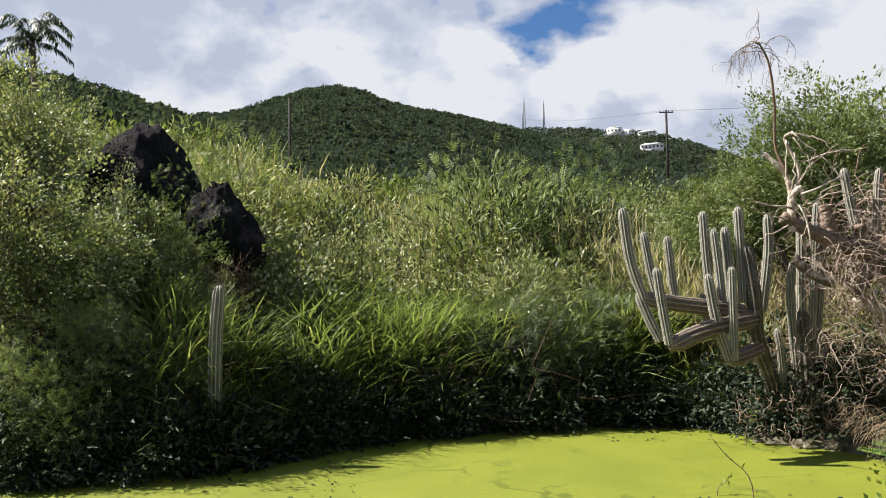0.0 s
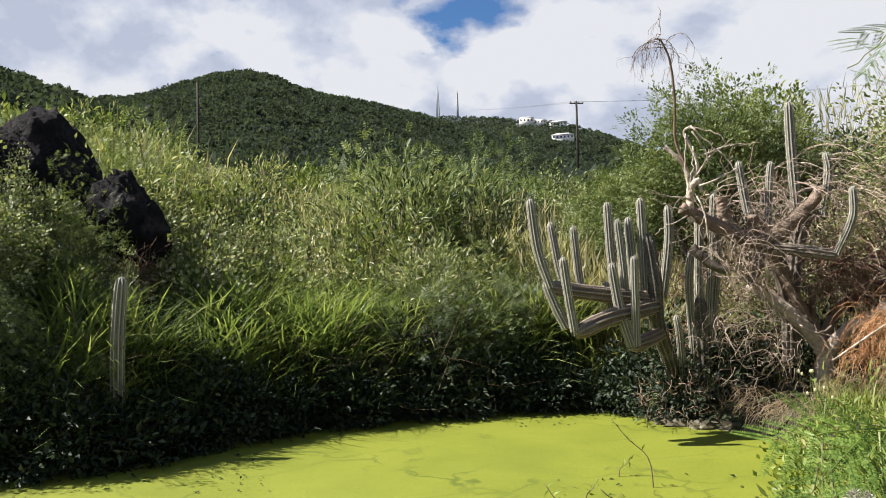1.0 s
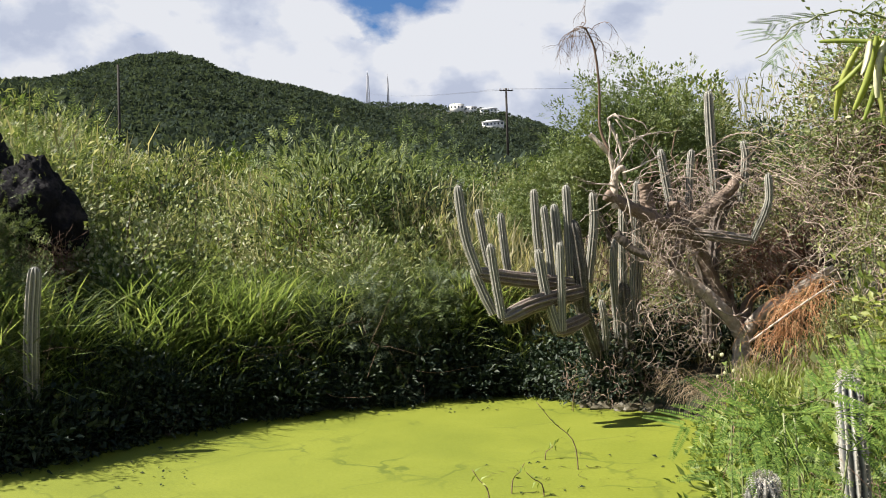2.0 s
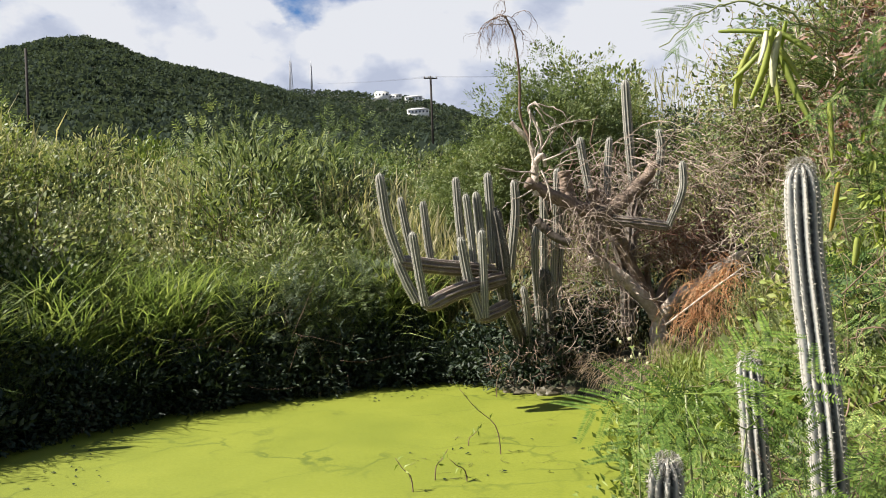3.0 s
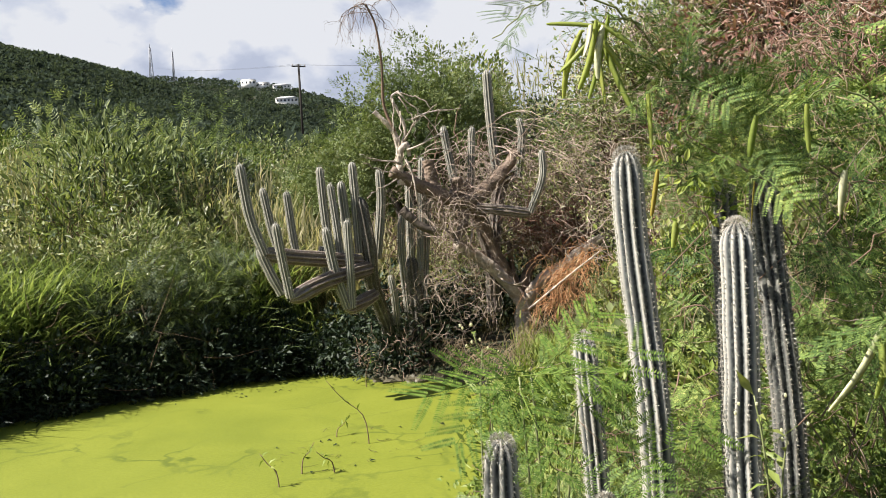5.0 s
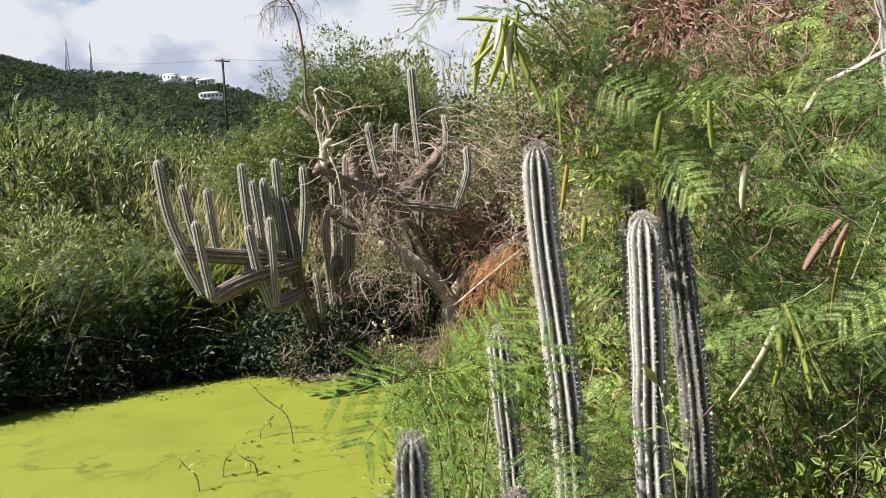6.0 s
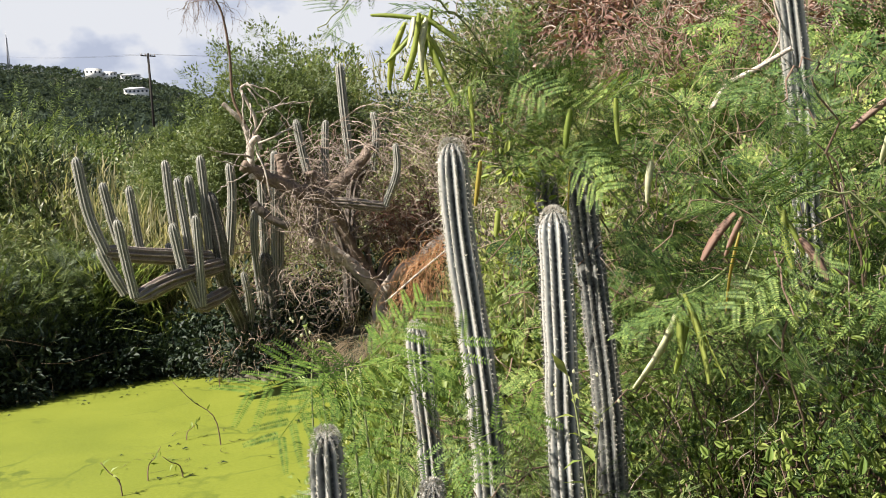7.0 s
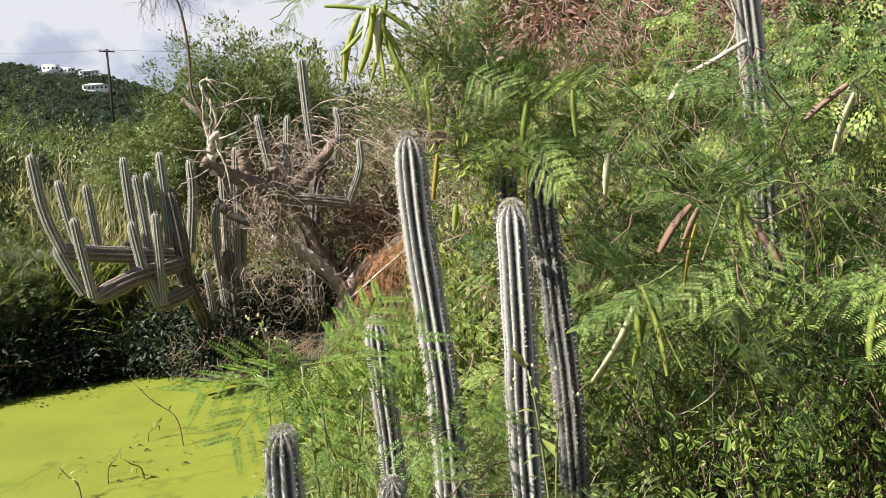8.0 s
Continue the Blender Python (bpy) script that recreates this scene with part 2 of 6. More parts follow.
c = k.mix(k.math("MULTIPLY", crack, 0.65), c, (0.0504, 0.072, 0.0072))
c = k.mix(k.span(k.noise(pos, 5.5, 7, 0.75), 0.6, 0.72, 0.0, 0.6), c, (0.0792, 0.0936, 0.0108))
k.link(c, b.inputs["Base Color"])
b.inputs["Roughness"].default_value = 0.62
b.inputs["Specular IOR Level"].default_value = 0.3
k.link(k.bump(k.math("ADD", grain, k.math("MULTIPLY", patch, 0.6)), 0.35, 0.006), b.inputs["Normal"])
M_POND = m

m, k, b, out = material("soil_and_litter")
pos = k.n("ShaderNodeNewGeometry").outputs["Position"]
c = k.ramp(k.noise(pos, 6, 8, 0.65), [(0.3, (0.016, 0.014, 0.009)), (0.52, (0.035, 0.033, 0.016)), (0.72, (0.08, 0.068, 0.04))])
c = k.mix(k.span(k.noise(pos, 0.8, 4), 0.42, 0.6), c, k.ramp(k.noise(pos, 22, 5), [(0.35, (0.016, 0.026, 0.008)), (0.7, (0.045, 0.06, 0.017))]))
k.link(c, b.inputs["Base Color"])
b.inputs["Roughness"].default_value = 0.95
k.link(k.bump(k.noise(pos, 18, 8, 0.7), 0.8, 0.06), b.inputs["Normal"])
M_SOIL = m

m, k, b, out = material("black_rock")
tex = k.n("ShaderNodeTexCoord").outputs["Object"]
g = k.noise(tex, 7, 10, 0.7)
c = k.ramp(g, [(0.35, (0.0072, 0.00675, 0.009)), (0.55, (0.0135, 0.0121, 0.0144)), (0.75, (0.045, 0.0387, 0.0405))])
c = k.mix(k.span(k.noise(tex, 3.2, 8, 0.75), 0.52, 0.7, 0.0, 0.6), c, (0.085, 0.07, 0.07))
k.link(c, b.inputs["Base Color"])
b.inputs["Roughness"].default_value = 0.95
b.inputs["Specular IOR Level"].default_value = 0.15
k.link(k.bump(k.math("ADD", g, k.math("MULTIPLY", k.noise(tex, 30, 6, 0.7), 0.5)), 1.0, 0.12), b.inputs["Normal"])
M_ROCK = m


def plain(name, col, rough=0.6, metal=0.0, var=0.12):
    m, k, b, out = material(name)
    tex = k.n("ShaderNodeTexCoord").outputs["Object"]
    d = tuple(v * (1 - 2 * var) for v in col)
    k.link(k.ramp(k.noise(tex, 3, 6), [(0.3, d), (0.7, col)]), b.inputs["Base Color"])
    b.inputs["Roughness"].default_value, b.inputs["Metallic"].default_value = rough, metal
    return m


M_WHITE = plain("white_plaster", (0.75, 0.74, 0.71))
M_ROOF = plain("pale_roof", (0.5, 0.5, 0.5), 0.5)
M_PANE = plain("window_glass", (0.04, 0.05, 0.06), 0.1)
M_STEEL = plain("mast_steel", (0.3, 0.3, 0.32), 0.5, 0.4)
M_WIRE = plain("wire", (0.08, 0.08, 0.085), 0.6)
M_CERAMIC = plain("insulator", (0.25, 0.22, 0.2), 0.3)
M_MUD = plain("wet_mud", (0.1, 0.085, 0.05), 0.6, 0, 0.25)


# ---- geometry tools ----
rng = np.random.default_rng(7)


def smooth(v):
    v = np.clip(v, 0, 1)
    return v * v * (3 - 2 * v)


def mesh_np(name, V, F, mat, shaded=False, attr=None):
    """A mesh from arrays of corners and triangles."""
    V, F = np.asarray(V, np.float32), np.asarray(F, np.int32)
    me = bpy.data.meshes.new(name)
    me.vertices.add(len(V))
    me.vertices.foreach_set("co", V.ravel())
    me.loops.add(F.size)
    me.loops.foreach_set("vertex_index", F.ravel())
    me.polygons.add(len(F))
    me.polygons.foreach_set("loop_start", np.arange(len(F), dtype=np.int32) * 3)
    if shaded:
        me.polygons.foreach_set("use_smooth", np.ones(len(F), bool))
    me.update(calc_edges=True)
    if attr is not None:
        a = me.attributes.new(attr[0], "FLOAT", "POINT")
        a.data.foreach_set("value", np.asarray(attr[1], np.float32))
    me.materials.append(mat)
    return me


def join(*bits):
    V, F, n = [], [], 0
    for v, f in bits:
        V.append(v)
        F.append(np.asarray(f) + n)
        n += len(v)
    return np.concatenate(V), np.concatenate(F)


def part(name, me, parent, label=""):
    ob = new(name, me)
    ob.parent = parent
    return tagged(ob, label)


def thing(name, at, label, category, group="", kind=""):
    ob = new(name)
    ob.location = at
    ob.empty_display_size = 0.1
    return tagged(ob, label, category, group, kind)


def norm(a):
    return a / np.maximum(np.linalg.norm(a, axis=-1, keepdims=True), 1e-9)


def basis(d, up, size):
    """Frames whose y runs along d, with z as near to up as can be; size: one number or (n, 3)."""
    y = norm(d)
    x = norm(np.cross(y, up) + 1e-6)
    z = np.cross(x, y)
    m = np.stack([x, y, z], -1)
    s = np.asarray(size, float)
    return m * (s[:, None, :] if s.ndim == 2 else s.reshape(-1, 1, 1))


def stamp(tv, tf, at, m):
    """Copies of a small shape at many places."""
    V = np.einsum("nij,vj->nvi", m, tv) + at[:, None, :]
    F = tf[None] + (np.arange(len(at)) * len(tv))[:, None, None]
    return V.reshape(-1, 3), F.reshape(-1, 3)


def rand_dirs(n):
    return norm(rng.normal(size=(n, 3)))


def curve(points, n):
    """A smooth line through points."""
    p = np.asarray(points, float)
    if len(p) == 2:
        return p[0] + (p[1] - p[0]) * np.linspace(0, 1, n)[:, None]
    q = np.vstack([2 * p[0] - p[1], p, 2 * p[-1] - p[-2]])
    u = np.linspace(0, len(p) - 1 - 1e-6, n)
    i = u.astype(int)
    t = (u - i)[:, None]
    a, b, c, d = q[i], q[i + 1], q[i + 2], q[i + 3]
    return 0.5 * (2 * b + (c - a) * t + (2 * a - 5 * b + 4 * c - d) * t**2 + (3 * b - a - 3 * c + d) * t**3)


def rings(line):
    t = norm(np.gradient(line, axis=0))
    ref = np.array([0.13, 0.91, 0.39]) if abs(t[0] @ [0.13, 0.91, 0.39]) < 0.9 else np.array([1.0, 0, 0])
    u = norm(np.cross(t, ref))
    return t, u, np.cross(t, u)


def tube(line, r0, r1, sides=5, rough=0.0):
    line = np.asarray(line, float)
    n = len(line)
    _, u, w = rings(line)
    r = np.linspace(r0, r1, n)
    a = np.linspace(0, 2 * np.pi, sides, endpoint=False)
    rr = r[:, None] * (1 + rough * rng.normal(size=(n, sides)))
    V = line[:, None] + rr[..., None] * (np.cos(a)[None, :, None] * u[:, None] + np.sin(a)[None, :, None] * w[:, None])
    V = V.reshape(-1, 3)
    i = np.arange(n - 1)[:, None] * sides
    j = np.arange(sides)[None]
    k = (j + 1) % sides
    F = np.concatenate([np.stack([i + j, i + k, i + sides + k], -1).reshape(-1, 3), np.stack([i + j, i + sides + k, i + sides + j], -1).reshape(-1, 3)])
    V = np.vstack([V, line[0], line[-1]])
    b = n * sides
    j = np.arange(sides)
    caps = np.concatenate([np.stack([np.full(sides, b), (j + 1) % sides, j], -1), np.stack([np.full(sides, b + 1), b - sides + j, b - sides + (j + 1) % sides], -1)])
    return V, np.concatenate([F, caps])


# leaf shapes, one unit long along y
def rhomb(w, fold=0.12, droop=0.15):
    v = np.array([(0, 0, 0), (-w, 0.42, fold), (0, 1, -droop), (w, 0.42, fold), (0, 0.5, 0)])
    return v, np.array([(0, 4, 1), (1, 4, 2), (0, 3, 4), (3, 2, 4)])


def kite(w, fold=0.12, droop=0.15):
    """A plainer leaf of two facets for plants further off."""
    return np.array([(0, 0, 0), (-w, 0.45, fold), (0, 1, -droop), (w, 0.45, fold)]), np.array([(0, 2, 1), (0, 3, 2)])


LEAF_FAR, LANCE_FAR, ROUND_FAR = kite(0.26), kite(0.13, 0.06, 0.25), kite(0.38, 0.1, 0.1)
LEAF = rhomb(0.26)
LANCE = rhomb(0.13, 0.06, 0.25)
ROUND = rhomb(0.38, 0.1, 0.1)


def oval(w, fold=0.035, droop=0.12):
    """A rounded leaf, creased along its midrib."""
    u = (0.0, 0.16, 0.4, 0.66, 0.88, 1.0)
    ww = (0.0, 0.75, 1.0, 0.86, 0.45, 0.0)
    v = [(0, y, -droop * y * y) for y in u]
    v += [(sx * w * k_, y, fold * k_ - droop * y * y) for sx in (-1, 1) for y, k_ in zip(u[1:5], ww[1:5])]
    f = []
    for sd, o in ((-1, 6), (1, 10)):
        f += [(0, 1, o), (4, 5, o + 3)]
        for q in range(3):
            f += [(1 + q, 2 + q, o + q + 1), (1 + q, o + q + 1, o + q)]
    return np.array(v, float), np.array(f)


OVAL, OVAL_WIDE = oval(0.24), oval(0.36)


def blade(bend, w=0.012):
    """A grass blade one unit tall that bends over along y."""
    u = np.array([0, 0.4, 0.75, 1.0])
    y, z = bend * u**2.2, u * (1 - 0.35 * bend * u)
    ww = w * np.array([0.8, 1.0, 0.7, 0.0])
    v = [(-ww[i], y[i], z[i]) for i in range(3)] + [(ww[i], y[i], z[i]) for i in range(3)] + [(0, y[3], z[3])]
    f = [(0, 3, 4), (0, 4, 1), (1, 4, 5), (1, 5, 2), (2, 5, 6)]
    return np.array(v), np.array(f)


def feather(pairs, leaflets, fine, comb=0.115):
    """A twice-feathered leaf, one unit long: pinnae along a stalk, each a comb of leaflets, or a toothed strip where it is seen from afar."""
    bits = []
    if fine:
        bits.append(tube(np.array([(0, 0, 0), (0, 0.5, 0.03), (0, 1, -0.04)]), 0.008, 0.004, 3))
    else:
        bits.append((np.array([(-0.008, 0, 0), (0.008, 0, 0), (0.005, 1, -0.03), (-0.005, 1, -0.03)]), np.array([(0, 1, 2), (0, 2, 3)])))
    for i in range(pairs):
        y0 = 0.22 + 0.76 * i / max(pairs - 1, 1)
        ln = 0.46 * (0.75 + 0.35 * math.sin(math.pi * (i + 0.8) / (pairs + 0.6)))
        for sx in (-1, 1):
            ang = radians(62 - 22 * i / pairs)
            d = np.array([sx * math.sin(ang), math.cos(ang), -0.12])
            base = np.array([0, y0, 0.0])
            if fine:
                n = leaflets
                s = np.linspace(0.08, 1, n)
                at = base + d * (s * ln)[:, None] - np.array([0, 0, 0.10]) * (s**2)[:, None] * ln
                side = np.array([d[1], -d[0], 0]) / math.hypot(d[0], d[1])
                tv, tf = np.array([(0, 0, 0), (-0.17, 0.45, 0.03), (0, 1, 0), (0.17, 0.45, 0.03)]), np.array([(0, 3, 2), (0, 2, 1)])
                for q in (-1, 1):
                    dd = np.tile(side * q + d * 0.45, (n, 1))
                    size = comb * (1 - 0.45 * s**3)
                    bits.append(stamp(tv, tf, at, basis(dd, np.array([0, 0.0, 1]), size)))
                bits.append((np.array([base - side * 0.003, base + side * 0.003, at[-1]]), np.array([(0, 1, 2)])))
            else:
                side = np.array([d[1], -d[0], 0]) / math.hypot(d[0], d[1])
                v, f = [], []
                for j in range(leaflets):
                    s0, s1 = j / leaflets, (j + 1) / leaflets
                    c0, c1 = (base + d * s * ln - np.array([0, 0, 0.12 * s * s * ln]) for s in (s0, s1))
                    w = 0.095 * (1 - 0.5 * s1**3)
                    v += [c0, c0 * 0.35 + c1 * 0.65 + side * w, c1, c0 * 0.35 + c1 * 0.65 - side * w]
                    f += [(4 * j, 4 * j + 1, 4 * j + 2), (4 * j, 4 * j + 2, 4 * j + 3)]
                bits.append((np.array(v), np.array(f)))
    return join(*bits)


FEATHER_FINE = feather(4, 10, True)
FEATHER_CLOSE = feather(4, 13, True, 0.088)
FEATHER_MID = feather(5, 3, False)
FEATHER_FAR = feather(4, 1, False)


def leaves_at(shape, at, d, size, tilt=0.5, face=(0, 0, 1.0)):
    up = norm(np.array(face) + tilt * rng.normal(size=at.shape))
    return stamp(*shape, at, basis(d, up, size))


def crown(rx, ry, rz, clusters, per, shape, size, spread=0.22, hollow=0.55, up=0.35, low=-0.35, ragged=0.25):
    """Leaves in clumps on an uneven shell, with gaps between; base at z = 0. Also gives the clumps' middles."""
    d = rand_dirs(clusters * 3)
    d = d[d[:, 2] > low][:clusters]
    rad = rng.uniform(hollow, 1.0, len(d)) * (1 + ragged * rng.normal(size=len(d)).clip(-1.5, 1.3))
    mid = d * rad[:, None] * [rx, ry, rz] + [0, 0, rz * 0.62]
    mid[:, 2] = np.maximum(mid[:, 2], 0.05 * rz)
    n = len(mid) * per
    who = np.repeat(np.arange(len(mid)), per)
    off = rng.normal(size=(n, 3)) * spread * np.array([rx, ry, rz * 0.8])
    at = mid[who] + off
    at[:, 2] = np.maximum(at[:, 2], 0.02)
    dirs = norm(d[who] * 0.8 + norm(off) * 0.7 + [0, 0, up] + 0.45 * rng.normal(size=(n, 3)))
    s = size * rng.uniform(0.6, 1.3, n)
    return leaves_at(shape, at, dirs, s, 0.5, d[who] * 0.8 + [0, 0, 0.7]), mid


def stems(mid, count, r, height):
    pick = mid[rng.permutation(len(mid))[:count]]
    bits = []
    for p in pick:
        b = rng.normal(size=3) * [0.06, 0.06, 0]
        m = p * [0.35, 0.35, 0.6] + rng.normal(size=3) * 0.04
        bits.append(tube(curve([b - [0, 0, 0.15], m, p], 6), r, r * 0.3, 4))
    return join(*bits)


def plant(name, leafy, woody, leaf_mat, wood_mat, label, category, group=""):
    """A bush as a thing of two parts."""
    ob = thing(name, (0, 0, 0), label, category, group)
    tagged(part("branchwork", mesh_np("branchwork", *woody, wood_mat), ob), kind="stuff")
    part("crown", mesh_np("crown", *leafy, leaf_mat), ob)
    return ob


def twigs(n, box, length, r, lean=(0, 0, 0.4), kink=0.5, seg=6, sides=3):
    """A tangle of thin crooked sticks inside a box round the origin."""
    bits = []
    for _ in range(n):
        p = rng.uniform(-1, 1, 3) * box
        d = norm(rng.normal(size=3) + lean)
        ln = length * rng.uniform(0.4, 1.2)
        pts = [p]
        for _ in range(seg):
            d = norm(d + kink * rng.normal(size=3))
            pts.append(pts[-1] + d * ln / seg)
        rr = r * rng.uniform(0.5, 1.3)
        bits.append(tube(np.array(pts), rr, rr * 0.35, sides))
    return join(*bits)


def branchy(start, d, length, r, depth, kids, wild=0.55, droop=0.0, sides=4):
    """A branch that forks into thinner ones; gives its tubes and the tips."""
    pts, dd = [np.array(start, float)], norm(np.array(d, float))
    seg = 6
    for _ in range(seg):
        dd = norm(dd + wild * 0.4 * rng.normal(size=3) - [0, 0, droop])
        pts.append(pts[-1] + dd * length / seg)
    bits, tips = [tube(np.array(pts), r, r * 0.55, sides)], [pts[-1]]
    if depth:
        for _ in range(kids):
            i = rng.integers(2, seg + 1)
            nd = norm(dd + wild * 1.3 * rng.normal(size=3) - [0, 0, droop])
            b, t = branchy(pts[i], nd, length * rng.uniform(0.45, 0.75), r * 0.5, depth - 1, kids, wild, droop, max(3, sides - 1))
            bits += b
            tips += t
    return bits, tips


# ---- land ----
SHORE = np.array([(-7.5, 3.2), (-3.0, 1.6), (0.0, 1.0), (0.8, 1.75), (1.7, 3.1), (2.9, 4.4), (3.7, 5.9), (3.95, 6.8), (3.85, 7.55), (3.25, 8.05), (3.05, 8.75), (2.6, 9.3), (1.6, 9.25), (0.7, 8.98), (-0.2, 8.7), (-1.0, 8.25), (-1.7, 7.7), (-2.35, 7.15), (-3.5, 6.85), (-8.0, 6.2)])


def shore_gap(x, y):
    """Metres to the water's edge: minus on the water."""
    x, y = np.broadcast_arrays(np.asarray(x, float), np.asarray(y, float))
    best, inside = np.full(x.shape, 1e9), np.zeros(x.shape, bool)
    for a, b in zip(SHORE, np.roll(SHORE, -1, 0)):
        e = b - a
        u = np.clip(((x - a[0]) * e[0] + (y - a[1]) * e[1]) / (e @ e), 0, 1)
        best = np.minimum(best, np.hypot(x - a[0] - u * e[0], y - a[1] - u * e[1]))
        if e[1]:
            cut = a[0] + (y - a[1]) / e[1] * e[0]
            inside ^= ((a[1] > y) != (b[1] > y)) & (x < cut)
    return np.where(inside, -best, best)


def ripple(x, y, s):
    return np.sin(x * s + 1.3 * np.sin(y * s * 0.7)) * np.cos(y * s * 0.9 + 0.8 * np.sin(x * s * 0.6))


# crest lines of the hills: azimuth in degrees, height in metres
LEFT_AZ, LEFT_Z = (-60, -40, -27.9, -24, -21, -16.8, -13.4, -9, -6), (18, 21, 21.0, 20.2, 19.2, 17.2, 15.6, 8, 0)
FAR_AZ, FAR_Z = (-70, -40, -20, -12.7, -10.8, -8.8, -6.7, -4.9, -3.3, -0.2, 2.6, 5.4, 8, 12, 24, 40, 80), (60, 90, 130, 147, 158, 168, 172, 169.5, 160, 150, 140, 130, 119, 104, 70, 40, 30)
BACK_AZ, BACK_Z = (-40, -10, 2, 4.6, 6.9, 9.3, 11.6, 14.2, 16.1, 17.9, 21, 26, 40, 80), (40, 120, 155, 162, 168, 168, 163, 156, 150, 141, 122, 95, 50, 30)


def hill(az, r, azs, zs, foot, crest):
    top = np.interp(az, azs, zs)
    u = np.clip((r - foot) / (crest - foot), 0, 1)
    up = u * (0.75 + 0.25 * np.sin(u * np.pi / 2))
    down = smooth((r - crest) / (crest * 0.8))
    return top * np.where(r < crest, up, 1 - 0.8 * down)


def land(x, y):
    x, y = np.asarray(x, float), np.asarray(y, float)
    s = shore_gap(x, y)
    r, az = np.hypot(x, y), np.degrees(np.arctan2(x, y))
    h = np.where(s < 0, -0.4 * smooth(-s / 0.7), 0.3 * smooth(s / 0.4))
    h = h + 0.2 * np.clip(y - 9.6, 0, 14) * smooth((s - 0.2) / 1.5)
    left = 2.9 * (1 - np.exp(-0.62 * np.clip(-x - 0.8, 0, None) / 2.9))
    h = h + left * smooth((s - 0.1) / 2.0) * smooth((y - 3.5) / 3.0) * (1 - smooth((r - 14) / 12))
    h = h + 0.4 * smooth((s - 0.05) / 0.6) * smooth((y - 6.2) / 1.2) * smooth((3.4 - x) / 0.8)
    x0 = 3.0 + 1.95 * smooth((y - 4.2) / 2.0)
    right = 4.0 * (1 - np.exp(-0.95 * np.clip(x - x0, 0, None) / 4.0))
    h = h + right * smooth(s / 1.1) * (1 - 0.9 * smooth((y - 12) / 12))
    h = h + 1.2 * smooth((x - 5.2) / 1.2) * smooth((y - 4.5) / 1.5) * (1 - smooth((y - 8.2) / 1.6)) * (1 - smooth((x - 9) / 6))
    h = h + (0.05 * ripple(x, y, 1.7) + 0.03 * ripple(y, x, 4.1)) * smooth((s - 0.2) / 1.0)
    h = h - 1.5 * smooth((r - 26) / 20) * (r < 2000)
    far = np.maximum(hill(az, r, FAR_AZ, FAR_Z, 130, 700), hill(az, r, BACK_AZ, BACK_Z, 300, 900))
    far = far + smooth((r - 150) / 200) * (3.5 * ripple(x, y, 0.021) + 1.5 * ripple(y, x, 0.06))
    front = np.abs(az) < 95
    return h + np.where(front, np.maximum(far, hill(az, r, LEFT_AZ, LEFT_Z, 24, 90)), 0) * smooth((95 - np.abs(az)) / 20)


rad = np.concatenate([[0.05], np.geomspace(0.4, 4500, 240)])
ang = np.linspace(0, 2 * np.pi, 301)[:-1]
gx, gy = rad[:, None] * np.sin(ang)[None], rad[:, None] * np.cos(ang)[None]
gv = np.stack([gx, gy, land(gx, gy)], -1).reshape(-1, 3)
i, j = np.meshgrid(np.arange(len(rad) - 1), np.arange(300), indexing="ij")
a, b_ = i * 300 + j, i * 300 + (j + 1) % 300
gf = np.concatenate([np.stack([a, b_ + 300, b_], -1).reshape(-1, 3), np.stack([a, a + 300, b_ + 300], -1).reshape(-1, 3)])
gv = np.vstack([gv, [(0, 0, float(land(0.0, 0.0)))]])
j = np.arange(300)
gf = np.concatenate([gf, np.stack([np.full(300, len(gv) - 1), j, (j + 1) % 300], -1)])
ground = new("ground", mesh_np("ground", gv, gf, M_SOIL, True))
tagged(ground, "earth banks and hillsides round the pond, under scrub and litter", "ground", kind="structure")

px, py = np.meshgrid(np.linspace(-9, 5, 113), np.linspace(0.5, 10, 77), indexing="ij")
pv = np.stack([px, py, 0.003 * ripple(px, py, 5.0) + 0.002 * ripple(py, px, 13.0)], -1).reshape(-1, 3)
i, j = np.meshgrid(np.arange(112), np.arange(76), indexing="ij")
a = i * 77 + j
pf = np.concatenate([np.stack([a, a + 77, a + 78], -1).reshape(-1, 3), np.stack([a, a + 78, a + 1], -1).reshape(-1, 3)])
pond = new("water", mesh_np("water", pv, pf, M_POND, True))
tagged(pond, "still pond covered edge to edge by yellow-green duckweed", "pond", kind="structure")


# ---- woods on the far hills ----
def clump_shape():
    """A ragged crown: many small loose facets round a lumpy dome."""
    k_ = 24
    d = rand_dirs(k_)
    d[:, 2] = np.abs(d[:, 2]) * 0.95 + 0.05
    c = d * rng.uniform(0.75, 1.05, (k_, 1)) * [1, 1, 0.8]
    a, e = rand_dirs(k_) * 0.34, rand_dirs(k_) * 0.34
    return np.stack([c + a, c + e, c - 0.6 * a - 0.5 * e], 1).reshape(-1, 3), np.arange(k_ * 3).reshape(-1, 3)


